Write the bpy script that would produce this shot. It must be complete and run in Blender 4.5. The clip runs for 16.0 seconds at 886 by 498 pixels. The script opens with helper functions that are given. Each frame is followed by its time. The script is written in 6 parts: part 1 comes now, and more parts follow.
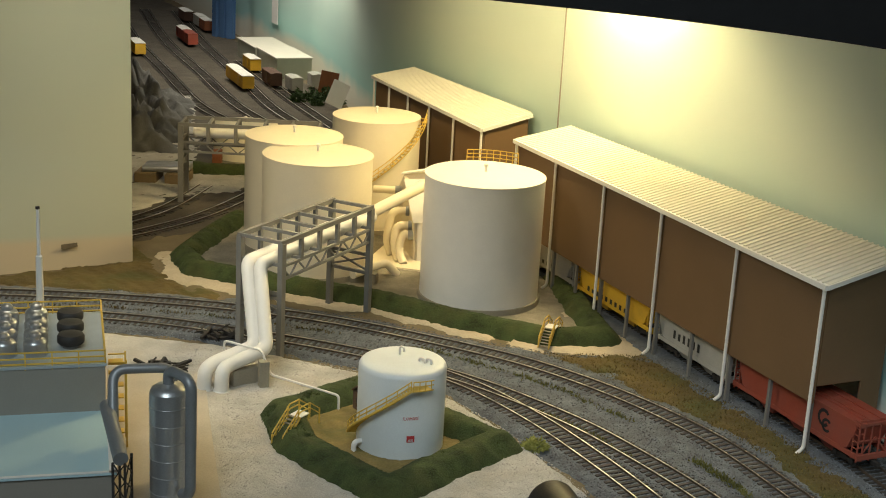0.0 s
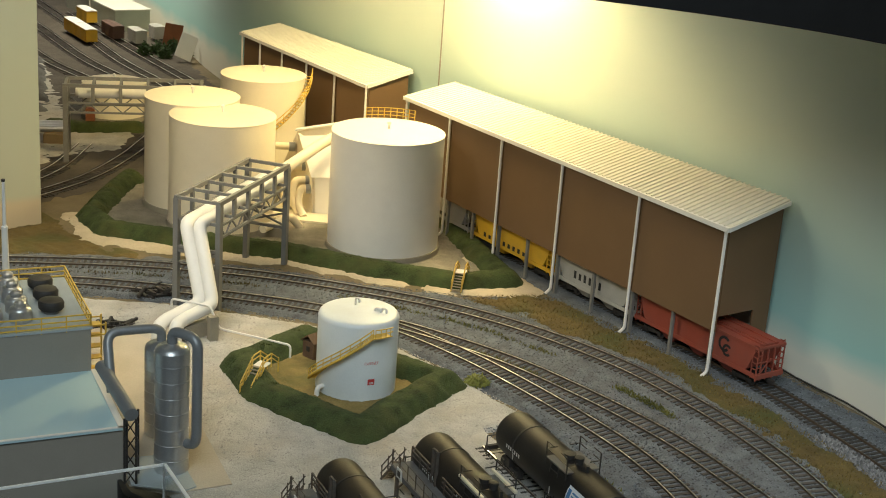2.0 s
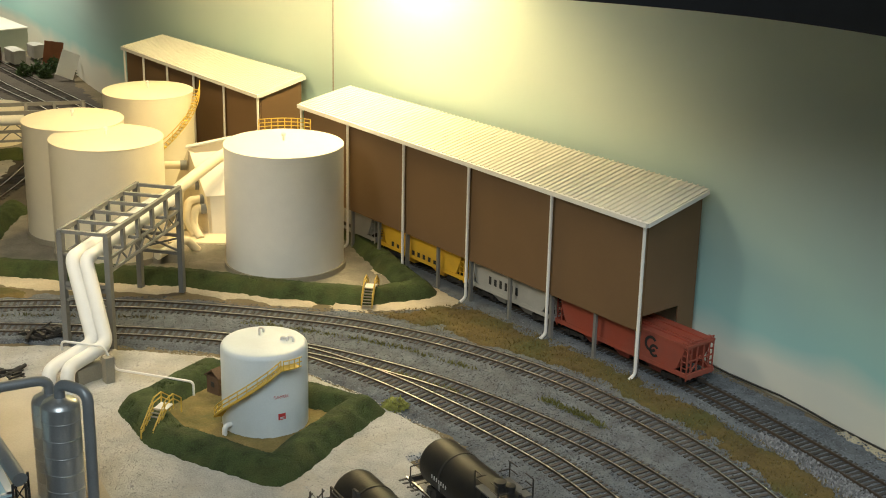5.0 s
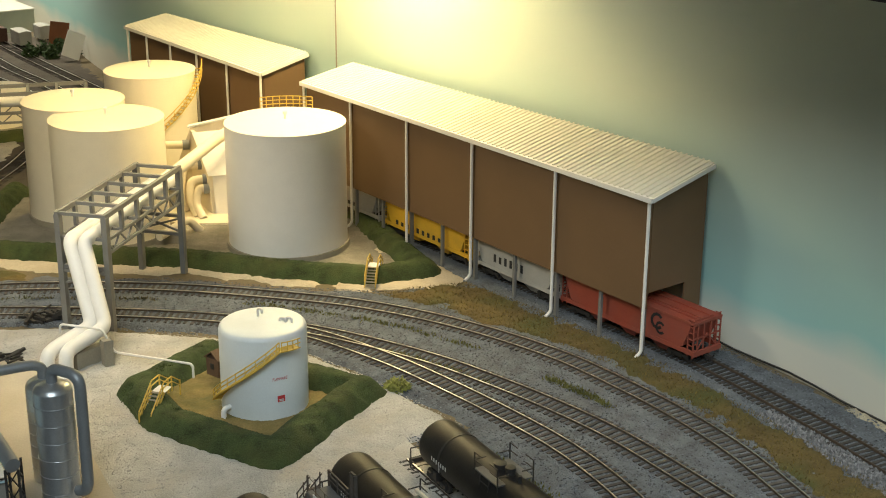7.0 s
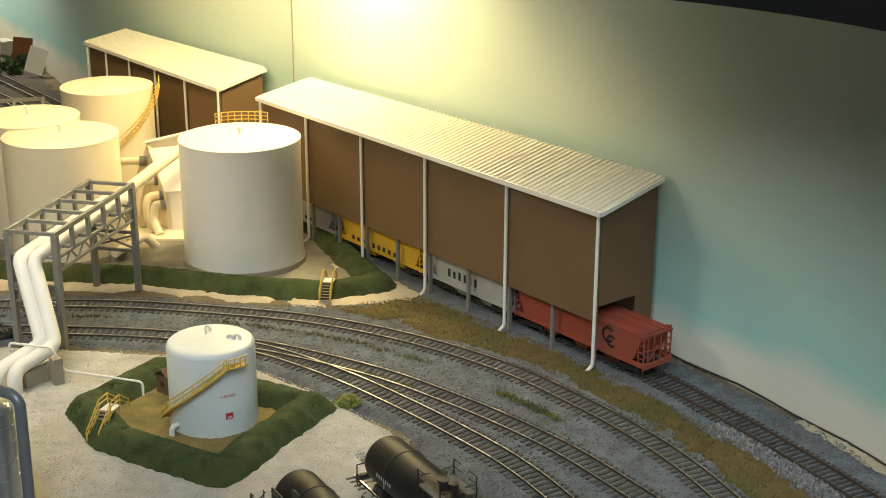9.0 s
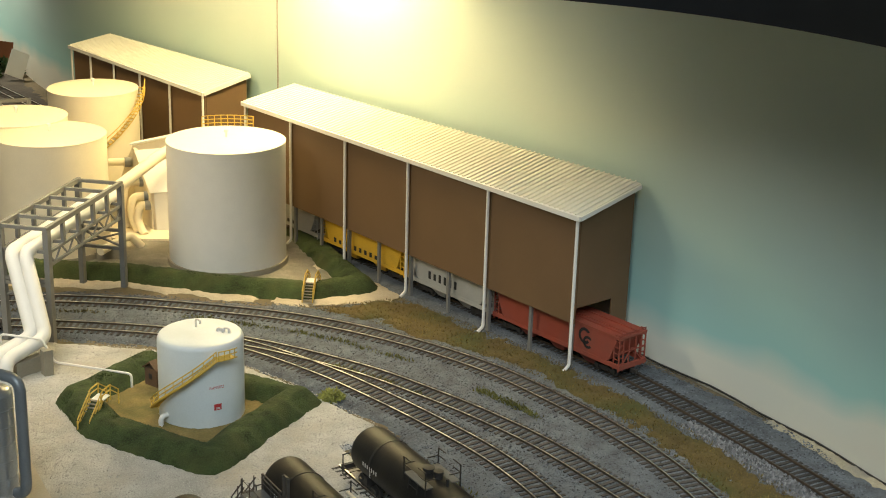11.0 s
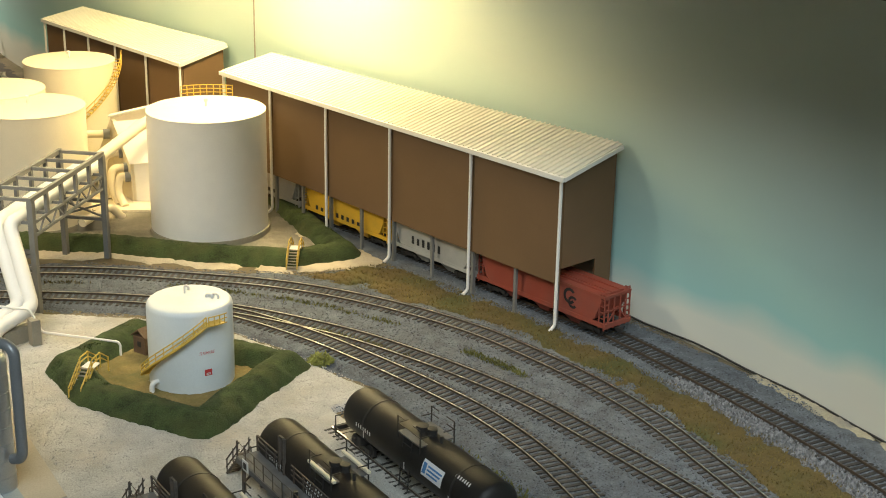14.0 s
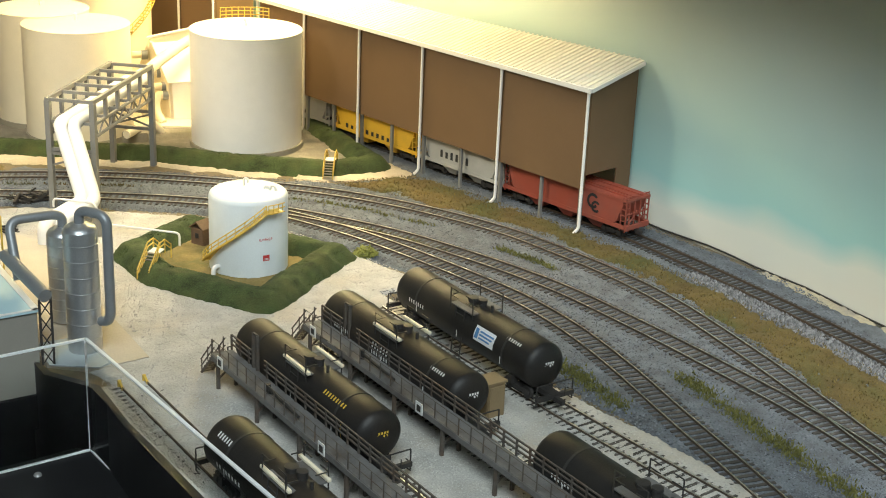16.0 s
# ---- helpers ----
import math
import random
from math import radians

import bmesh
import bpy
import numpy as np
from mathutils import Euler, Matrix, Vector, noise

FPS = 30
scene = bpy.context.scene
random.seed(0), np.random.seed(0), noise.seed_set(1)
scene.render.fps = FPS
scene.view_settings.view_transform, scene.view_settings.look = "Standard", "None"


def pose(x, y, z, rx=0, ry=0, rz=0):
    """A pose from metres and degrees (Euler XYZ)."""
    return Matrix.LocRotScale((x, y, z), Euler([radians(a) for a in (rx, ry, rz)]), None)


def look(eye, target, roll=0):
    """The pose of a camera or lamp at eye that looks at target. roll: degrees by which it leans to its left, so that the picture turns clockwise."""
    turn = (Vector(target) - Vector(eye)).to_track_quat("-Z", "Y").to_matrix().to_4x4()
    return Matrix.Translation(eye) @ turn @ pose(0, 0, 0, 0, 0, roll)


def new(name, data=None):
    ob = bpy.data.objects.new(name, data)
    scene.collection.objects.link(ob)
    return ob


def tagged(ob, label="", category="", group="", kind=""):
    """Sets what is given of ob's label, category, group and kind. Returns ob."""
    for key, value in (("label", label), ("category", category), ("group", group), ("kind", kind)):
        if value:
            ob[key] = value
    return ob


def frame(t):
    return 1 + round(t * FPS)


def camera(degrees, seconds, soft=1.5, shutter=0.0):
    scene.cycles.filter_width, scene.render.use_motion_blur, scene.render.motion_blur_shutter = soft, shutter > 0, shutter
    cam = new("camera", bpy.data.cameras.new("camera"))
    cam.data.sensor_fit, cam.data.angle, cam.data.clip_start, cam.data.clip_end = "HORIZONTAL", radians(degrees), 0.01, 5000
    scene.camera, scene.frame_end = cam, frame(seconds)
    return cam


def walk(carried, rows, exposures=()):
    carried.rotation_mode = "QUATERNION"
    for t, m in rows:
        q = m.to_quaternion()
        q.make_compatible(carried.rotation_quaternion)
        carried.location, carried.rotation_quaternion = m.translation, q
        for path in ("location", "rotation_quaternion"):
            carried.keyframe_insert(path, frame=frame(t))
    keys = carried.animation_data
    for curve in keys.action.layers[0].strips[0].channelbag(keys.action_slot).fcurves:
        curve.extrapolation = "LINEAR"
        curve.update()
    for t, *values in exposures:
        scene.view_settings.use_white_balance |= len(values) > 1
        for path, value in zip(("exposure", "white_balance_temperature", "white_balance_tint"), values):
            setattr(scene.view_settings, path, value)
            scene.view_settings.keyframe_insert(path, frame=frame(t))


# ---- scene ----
cam = camera(35.00, 16.0, soft=1.0)
PATH = [
    (0, (0.0425, -0.0217, 0.457), (-0.0386, 1.8953, -0.1073), 3.18),
    (0.5, (0.0375, -0.0376, 0.4611), (0.0103, 1.8727, -0.1307), 3.02),
    (1, (0.0336, -0.0389, 0.4558), (0.0451, 1.861, -0.1689), 3.19),
    (1.5, (-0.0194, -0.0655, 0.4725), (0.0761, 1.8254, -0.1718), 3.03),
    (2, (-0.1048, -0.1093, 0.4951), (0.1465, 1.7709, -0.1387), 4.22),
    (2.5, (-0.1752, -0.1391, 0.4981), (0.228, 1.7277, -0.0956), 3.94),
    (3, (-0.2143, -0.1403, 0.4895), (0.2982, 1.7075, -0.0789), 3.24),
    (3.5, (-0.185, -0.103, 0.4955), (0.3303, 1.7385, -0.0905), 2.91),
    (4, (-0.1316, -0.0649, 0.4943), (0.3154, 1.7884, -0.1105), 2.95),
    (6.5, (-0.0785, -0.0279, 0.4851), (0.2637, 1.8271, -0.1796), 0.40),
    (7, (-0.0735, -0.0231, 0.4849), (0.2743, 1.8293, -0.184), 0.38),
    (7.5, (-0.0626, -0.0168, 0.488), (0.292, 1.8329, -0.1848), 0.47),
    (8, (-0.052, -0.017, 0.4885), (0.3115, 1.8328, -0.1794), 0.69),
    (8.5, (-0.0472, -0.0203, 0.489), (0.3255, 1.8297, -0.1733), 0.15),
    (11, (-0.0725, -0.061, 0.4863), (0.3549, 1.7886, -0.1432), 1.71),
    (11.5, (-0.0813, -0.0654, 0.4865), (0.3615, 1.7796, -0.1461), 2.17),
    (12, (-0.0863, -0.0699, 0.486), (0.3607, 1.772, -0.1525), 1.81),
    (12.5, (-0.087, -0.0734, 0.4864), (0.3611, 1.7672, -0.1549), 1.40),
    (13, (-0.0874, -0.0741, 0.4824), (0.365, 1.7653, -0.1596), 1.06),
    (13.5, (-0.0891, -0.0707, 0.4806), (0.3712, 1.7633, -0.1708), 1.15),
    (14, (-0.0892, -0.0677, 0.4783), (0.3809, 1.7602, -0.1833), 1.11),
    (14.5, (-0.1007, -0.0642, 0.4764), (0.3754, 1.7604, -0.1901), 1.85),
    (15, (-0.1136, -0.0687, 0.4654), (0.3554, 1.7543, -0.2102), 2.75),
    (15.5, (-0.1374, -0.0937, 0.4587), (0.3367, 1.7225, -0.2318), 3.39),
    (16, (-0.1765, -0.1606, 0.4482), (0.3385, 1.6425, -0.2472), 2.51),
]
walk(cam, [(t, look(eye, target, roll)) for t, eye, target, roll in PATH],
     [(0, -0.25), (2, -0.02), (4, 0.0), (7, 0.08), (12.5, 0.17), (14.5, 0.34), (15.3, 0.52), (16, 0.84)])

# ---- light ----
world = bpy.data.worlds.new("room")
world.use_nodes = True
scene.world = world
world.node_tree.nodes["Background"].inputs[0].default_value = (0.5, 0.55, 0.6, 1)
world.node_tree.nodes["Background"].inputs[1].default_value = 0.05


def lamp(name, kind, m, energy, colour, size=0.05, angle=0.0, blend=0.8, size_y=0.0):
    data = bpy.data.lights.new(name, kind)
    data.energy, data.color = energy, colour
    if kind == "AREA":
        data.size = size
        if size_y:
            data.shape, data.size_y = "RECTANGLE", size_y
    else:
        data.shadow_soft_size = size
    if kind == "SPOT":
        data.spot_size, data.spot_blend = radians(angle), blend
    ob = new(name, data)
    ob.matrix_basis = m
    return ob


WARM = (1.0, 0.77, 0.36)
SOFT = (1.0, 0.90, 0.68)
NEUTRAL = (1.0, 0.96, 0.86)
COOL = (0.84, 0.97, 1.0)
lamp("valance_lamp", "SPOT", look((0.135, 1.415, 0.37), (0.125, 1.415, 0)), 5.6, WARM, 0.03, 152, 0.35)
lamp("valance_lamp", "SPOT", look((0.055, 1.31, 0.42), (0.075, 1.33, 0)), 2.6, WARM, 0.04, 140, 0.5)
lamp("valance_lamp", "SPOT", look((-0.17, 1.60, 0.42), (-0.18, 1.60, 0)), 3.4, WARM, 0.03, 150, 0.4)
lamp("valance_lamp", "SPOT", look((-0.42, 2.54, 0.42), (-0.43, 2.54, 0)), 8.0, SOFT, 0.03, 130, 0.5)
# The next two are fill lamps without a known fixture, added to brighten the far yard.
lamp("valance_lamp", "SPOT", look((-0.52, 2.50, 0.55), (-0.50, 2.50, 0)), 2.6, NEUTRAL, 0.03, 140, 0.6)
lamp("valance_lamp", "SPOT", look((-0.78, 3.15, 0.60), (-0.72, 3.15, 0)), 4.0, NEUTRAL, 0.03, 140, 0.6)
lamp("valance_lamp", "SPOT", look((-0.30, 1.06, 0.44), (-0.10, 1.42, 0.05)), 5.0, SOFT, 0.09, 135, 0.6)
lamp("valance_lamp", "SPOT", look((0.20, 0.82, 0.50), (0.22, 0.86, 0)), 2.0, NEUTRAL, 0.03, 80, 0.9)
lamp("valance_lamp", "SPOT", look((0.405, 0.38, 0.50), (0.20, 0.54, 0)), 6.5, NEUTRAL, 0.03, 95, 0.9)
lamp("room_ceiling_lamp", "AREA", look((-0.3, -0.6, 1.45), (0.05, 1.0, 0)), 20.5, COOL, 0.8)

# ---- materials ----
def material(name, colour, rough=0.7, metal=0.0, vary=0.12, scale=60.0, fine=900.0, bump=0.15, dirt=None, dirt_amount=0.0, alpha_random=0.0, spec=0.5, island=0.0):
    """A painted or raw surface: mottled at two scales, with a fine relief; dirt: a second colour in patches."""
    m = bpy.data.materials.new(name)
    m.use_nodes = True
    nt = m.node_tree
    b = nt.nodes["Principled BSDF"]
    b.inputs["Roughness"].default_value, b.inputs["Metallic"].default_value = rough, metal
    b.inputs["Specular IOR Level"].default_value = spec
    geo = nt.nodes.new("ShaderNodeNewGeometry")

    def tex(s, detail):
        n = nt.nodes.new("ShaderNodeTexNoise")
        n.inputs["Scale"].default_value, n.inputs["Detail"].default_value = s, detail
        nt.links.new(geo.outputs["Position"], n.inputs["Vector"])
        return n.outputs["Fac"]

    big, small = tex(scale, 4), tex(fine, 3)
    mix = nt.nodes.new("ShaderNodeMath")
    mix.operation = "ADD"
    nt.links.new(big, mix.inputs[0]), nt.links.new(small, mix.inputs[1])
    ramp = nt.nodes.new("ShaderNodeMapRange")
    ramp.inputs["From Min"].default_value, ramp.inputs["From Max"].default_value = 0.6, 1.4
    ramp.inputs["To Min"].default_value, ramp.inputs["To Max"].default_value = 1 - vary, 1 + vary
    nt.links.new(mix.outputs[0], ramp.inputs["Value"])
    mul = nt.nodes.new("ShaderNodeVectorMath")
    mul.operation = "SCALE"
    mul.inputs[0].default_value = colour[:3]
    last = ramp.outputs[0]
    if alpha_random:
        info = nt.nodes.new("ShaderNodeObjectInfo")
        rnd = nt.nodes.new("ShaderNodeMapRange")
        rnd.inputs["To Min"].default_value, rnd.inputs["To Max"].default_value = 1 - alpha_random, 1 + alpha_random
        nt.links.new(info.outputs["Random"], rnd.inputs["Value"])
        both = nt.nodes.new("ShaderNodeMath")
        both.operation = "MULTIPLY"
        nt.links.new(last, both.inputs[0]), nt.links.new(rnd.outputs[0], both.inputs[1])
        last = both.outputs[0]
    if island:
        rnd = nt.nodes.new("ShaderNodeMapRange")
        rnd.inputs["To Min"].default_value, rnd.inputs["To Max"].default_value = 1 - island, 1 + island
        nt.links.new(geo.outputs["Random Per Island"], rnd.inputs["Value"])
        both = nt.nodes.new("ShaderNodeMath")
        both.operation = "MULTIPLY"
        nt.links.new(last, both.inputs[0]), nt.links.new(rnd.outputs[0], both.inputs[1])
        last = both.outputs[0]
    nt.links.new(last, mul.inputs["Scale"])
    out = mul.outputs[0]
    if dirt:
        step = nt.nodes.new("ShaderNodeMapRange")
        step.inputs["From Min"].default_value, step.inputs["From Max"].default_value = 0.48, 0.68
        step.inputs["To Max"].default_value = dirt_amount
        nt.links.new(tex(scale * 0.45, 6), step.inputs["Value"])
        over = nt.nodes.new("ShaderNodeMix")
        over.data_type = "RGBA"
        over.inputs["B"].default_value = (*dirt, 1)
        over.inputs[7].default_value = (*dirt, 1)
        nt.links.new(step.outputs[0], over.inputs[0])
        nt.links.new(out, over.inputs[6])
        out = over.outputs[2]
    nt.links.new(out, b.inputs["Base Color"])
    if bump:
        bp = nt.nodes.new("ShaderNodeBump")
        bp.inputs["Strength"].default_value, bp.inputs["Distance"].default_value = bump, 0.0008
        nt.links.new(mix.outputs[0], bp.inputs["Height"])
        nt.links.new(bp.outputs[0], b.inputs["Normal"])
    return m


def sky_paint(name, stops=((0.10, (0.78, 0.76, 0.66, 1)), (0.16, (0.76, 0.78, 0.69, 1)), (0.22, (0.375, 0.65, 0.625, 1)), (0.34, (0.40, 0.60, 0.575, 1)), (0.6, (0.60, 0.695, 0.63, 1))), cloudy=0.06, high=2.5):
    """Backdrop paint: whitish at the horizon, turquoise above it, paler higher up."""
    m = material(name, (1, 1, 1), 0.75, vary=0.03, scale=9, fine=300, bump=0.05)
    nt = m.node_tree
    b = nt.nodes["Principled BSDF"]
    geo = nt.nodes.new("ShaderNodeNewGeometry")
    sep = nt.nodes.new("ShaderNodeSeparateXYZ")
    nt.links.new(geo.outputs["Position"], sep.inputs[0])
    cloud = nt.nodes.new("ShaderNodeTexNoise")
    cloud.inputs["Scale"].default_value = 7
    nt.links.new(geo.outputs["Position"], cloud.inputs["Vector"])
    wob = nt.nodes.new("ShaderNodeMath")
    wob.operation = "MULTIPLY_ADD"
    wob.inputs[1].default_value = cloudy
    nt.links.new(cloud.outputs["Fac"], wob.inputs[0]), nt.links.new(sep.outputs[2], wob.inputs[2])
    ramp = nt.nodes.new("ShaderNodeValToRGB")
    scale = nt.nodes.new("ShaderNodeMath")
    scale.operation = "MULTIPLY"
    scale.inputs[1].default_value = high
    nt.links.new(wob.outputs[0], scale.inputs[0]), nt.links.new(scale.outputs[0], ramp.inputs[0])
    e = ramp.color_ramp.elements
    e[0].position, e[0].color = stops[0]
    e[1].position, e[1].color = stops[-1]
    for p, c in stops[1:-1]:
        x = e.new(p)
        x.color = c
    nt.links.new(ramp.outputs[0], b.inputs["Base Color"])
    return m


WHITE = material("white_paint", (0.80, 0.78, 0.74), 0.45, vary=0.04, bump=0.03)
COOLWHITE = material("cool_white_paint", (0.70, 0.745, 0.76), 0.45, vary=0.05, bump=0.03, dirt=(0.60, 0.62, 0.60), dirt_amount=0.4)
CREAM = material("cream_paint", (0.80, 0.72, 0.56), 0.5, vary=0.04, bump=0.03)
ROOFW = material("roof_white", (0.70, 0.675, 0.60), 0.5, vary=0.05, bump=0.05)
BROWN = material("brown_panel", (0.158, 0.092, 0.044), 0.6, vary=0.08, scale=25, bump=0.1)
GREY = material("grey_steel", (0.19, 0.185, 0.175), 0.55, vary=0.15, bump=0.1)
SILVER = material("galvanised_silver", (0.50, 0.51, 0.52), 0.32, 0.75, vary=0.12, bump=0.06)
DUCT = material("duct_grey", (0.25, 0.26, 0.27), 0.4, 0.35, vary=0.1, bump=0.06)
YELLOW = material("safety_yellow", (0.66, 0.44, 0.07), 0.5, vary=0.08, bump=0.05)
BLACK = material("tank_black", (0.015, 0.014, 0.0135), 0.5, spec=0.3, vary=0.3, dirt=(0.045, 0.038, 0.03), dirt_amount=0.35, scale=40)
DUSTY = material("dusty_tank_black", (0.017, 0.015, 0.014), 0.5, spec=0.3, vary=0.35, dirt=(0.070, 0.050, 0.030), dirt_amount=0.4, scale=30)
DARK = material("dark_metal", (0.03, 0.027, 0.025), 0.6, vary=0.3)
REDCAR = material("red_car_paint", (0.32, 0.062, 0.036), 0.55, vary=0.12, dirt=(0.22, 0.08, 0.06), dirt_amount=0.5)
YELCAR = material("yellow_car_paint", (0.72, 0.42, 0.03), 0.55, vary=0.12, dirt=(0.45, 0.28, 0.05), dirt_amount=0.4)
GREYCAR = material("grey_car_paint", (0.42, 0.41, 0.375), 0.55, vary=0.12, dirt=(0.30, 0.28, 0.25), dirt_amount=0.5)
BROWNCAR = material("brown_car_paint", (0.10, 0.05, 0.035), 0.6, vary=0.2)
INK = material("black_lettering", (0.02, 0.02, 0.02), 0.6, vary=0.05, bump=0)
LETTERW = material("white_lettering", (0.72, 0.72, 0.70), 0.6, vary=0.05, bump=0)
LETTERY = material("yellow_lettering", (0.65, 0.42, 0.05), 0.6, vary=0.05, bump=0)
LETTERR = material("red_lettering", (0.55, 0.05, 0.05), 0.6, vary=0.05, bump=0)
LETTERB = material("blue_lettering", (0.08, 0.22, 0.45), 0.6, vary=0.05, bump=0)
EARTH = material("earth_scenery", (0.16, 0.125, 0.075), 0.95, vary=0.35, scale=30, fine=500, bump=0.5, dirt=(0.09, 0.075, 0.03), dirt_amount=0.8)
BALLAST = material("grey_ballast", (0.112, 0.124, 0.142), 0.95, vary=0.7, scale=60, fine=900, bump=1.0, dirt=(0.105, 0.113, 0.124), dirt_amount=0.6)
YARD = material("dark_yard_ballast", (0.085, 0.071, 0.055), 0.95, vary=0.4, scale=25, fine=600, bump=0.7, dirt=(0.06, 0.05, 0.042), dirt_amount=0.7)
SAND = material("pale_sand", (0.455, 0.438, 0.405), 0.95, vary=0.34, scale=40, fine=800, bump=0.9, dirt=(0.42, 0.36, 0.28), dirt_amount=0.6)
PADTAN = material("tan_concrete", (0.48, 0.42, 0.33), 0.9, vary=0.12, scale=30, fine=700, bump=0.2, dirt=(0.38, 0.31, 0.22), dirt_amount=0.5)
TANSAND = material("tan_sand", (0.50, 0.43, 0.32), 0.95, vary=0.22, scale=30, fine=650, bump=0.6, dirt=(0.36, 0.28, 0.17), dirt_amount=0.6)
GREYSAND = material("grey_sand", (0.25, 0.225, 0.18), 0.95, vary=0.45, scale=45, fine=800, bump=0.9, dirt=(0.16, 0.145, 0.115), dirt_amount=0.7)
TURF = material("green_turf", (0.042, 0.062, 0.017), 0.95, vary=0.75, scale=70, fine=900, bump=1.0, dirt=(0.078, 0.080, 0.022), dirt_amount=0.65)
DRYTURF = material("dry_turf", (0.105, 0.074, 0.022), 0.95, vary=0.4, scale=35, fine=700, bump=1.0, dirt=(0.060, 0.068, 0.016), dirt_amount=0.9)
STRAW = material("straw_ground", (0.21, 0.155, 0.052), 0.95, vary=0.35, scale=60, fine=700, bump=0.8, dirt=(0.075, 0.080, 0.022), dirt_amount=0.85)
WEED = material("weed_green", (0.135, 0.13, 0.034), 0.95, vary=0.5, scale=120, fine=900, bump=0.8)
TUFT = material("pale_tuft", (0.24, 0.25, 0.06), 0.95, vary=0.4, scale=120, fine=900, bump=0.5)
STONE = material("loose_stone", (0.128, 0.140, 0.158), 0.95, vary=0.2, bump=0.3, island=0.7)
GRIT = material("loose_grit", (0.455, 0.438, 0.405), 0.95, vary=0.15, bump=0.3, island=0.26)
BLADE = material("turf_blades", (0.046, 0.064, 0.016), 0.95, vary=0.2, bump=0, island=0.5)
DRYBLADE = material("dry_blades", (0.145, 0.110, 0.034), 0.95, vary=0.2, bump=0, island=0.5)
CONCRETE = material("concrete_base", (0.30, 0.27, 0.21), 0.85, vary=0.15, bump=0.2)
DARKTIE = material("dark_tie", (0.045, 0.040, 0.036), 0.9, vary=0.35, scale=200, bump=0.5, alpha_random=0.3)
TIE = material("brown_tie", (0.060, 0.053, 0.047), 0.9, vary=0.35, scale=200, bump=0.5, alpha_random=0.3)
RAILSIDE = material("rusty_rail", (0.085, 0.062, 0.045), 0.7, 0.2, vary=0.25)
RAILTOP = material("polished_railhead", (0.85, 0.82, 0.77), 0.35, 1.0, vary=0.1, bump=0.02)
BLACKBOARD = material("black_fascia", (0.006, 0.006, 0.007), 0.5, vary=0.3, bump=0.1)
ROOM = material("room_wall_paint", (0.35, 0.34, 0.32), 0.9, vary=0.05, scale=3, bump=0.05)
ROOMDARK = material("dark_carpet", (0.03, 0.03, 0.03), 0.95, vary=0.3, scale=20)
SKY = sky_paint("backdrop_paint")
BOARD = sky_paint("divider_paint", ((0.034, (0.55, 0.45, 0.30, 1)), (0.042, (0.46, 0.47, 0.35, 1)), (0.12, (0.43, 0.46, 0.37, 1)), (0.3, (0.42, 0.45, 0.36, 1)), (0.6, (0.42, 0.45, 0.36, 1))), 0.012, 1.0)
TAUPE = material("taupe_wall", (0.27, 0.25, 0.215), 0.65, vary=0.05, bump=0.05)
SLAB = material("concrete_slab", (0.36, 0.40, 0.41), 0.8, vary=0.12, bump=0.15)
PALEROOF = material("pale_blue_roof", (0.46, 0.63, 0.67), 0.6, vary=0.05, scale=20, bump=0.05)
WOOD = material("brown_shed_wood", (0.12, 0.07, 0.04), 0.8, vary=0.25, bump=0.3)
LEAF = material("dark_foliage", (0.035, 0.07, 0.02), 0.9, vary=0.5, scale=80, bump=0.6)
ROCK = material("grey_rock", (0.12, 0.118, 0.115), 0.9, vary=0.4, scale=25, bump=0.6, dirt=(0.02, 0.02, 0.02), dirt_amount=0.9)
PAPER = material("paper", (0.75, 0.75, 0.76), 0.8, vary=0.05, bump=0.02)
RUST = material("rust_card", (0.22, 0.075, 0.03), 0.8, vary=0.2)
TANBOX = material("tan_cabinet", (0.24, 0.17, 0.09), 0.7, vary=0.1)
RUSTGREY = material("weathered_steel", (0.090, 0.076, 0.064), 0.7, vary=0.35, scale=150, bump=0.3, dirt=(0.10, 0.055, 0.03), dirt_amount=0.6)
WALKGREY = material("walkway_grey", (0.135, 0.13, 0.125), 0.7, vary=0.25, scale=120, bump=0.3, dirt=(0.075, 0.06, 0.05), dirt_amount=0.7)


def clear(name):
    m = bpy.data.materials.new(name)
    m.use_nodes = True
    b = m.node_tree.nodes["Principled BSDF"]
    b.inputs["Base Color"].default_value = (0.95, 0.97, 0.97, 1)
    b.inputs["Roughness"].default_value, b.inputs["Transmission Weight"].default_value, b.inputs["IOR"].default_value = 0.03, 1.0, 1.2
    return m


ACRYLIC = clear("clear_acrylic")
FROST = clear("frosted_acrylic_edge")
FROST.node_tree.nodes["Principled BSDF"].inputs["Roughness"].default_value = 0.45
FROST.node_tree.nodes["Principled BSDF"].inputs["Transmission Weight"].default_value = 0.3


# ---- building tools ----
def part(name, bm, mat, parent=None, label="", smooth=False):
    me = bpy.data.meshes.new(name)
    bmesh.ops.recalc_face_normals(bm, faces=bm.faces)
    if smooth:
        for f in bm.faces:
            f.smooth = True
        for e in bm.edges:
            if len(e.link_faces) == 2 and e.calc_face_angle(0) > 0.7:
                e.smooth = False
    bm.to_mesh(me)
    bm.free()
    me.materials.append(mat)
    ob = new(name, me)
    if parent:
        ob.parent = parent
    return tagged(ob, label)


def thing(name, label, category, m=None, group="", kind=""):
    ob = new(name)
    ob.empty_display_size = 0.01
    ob.matrix_basis = m or Matrix()
    return tagged(ob, label, category, group, kind)


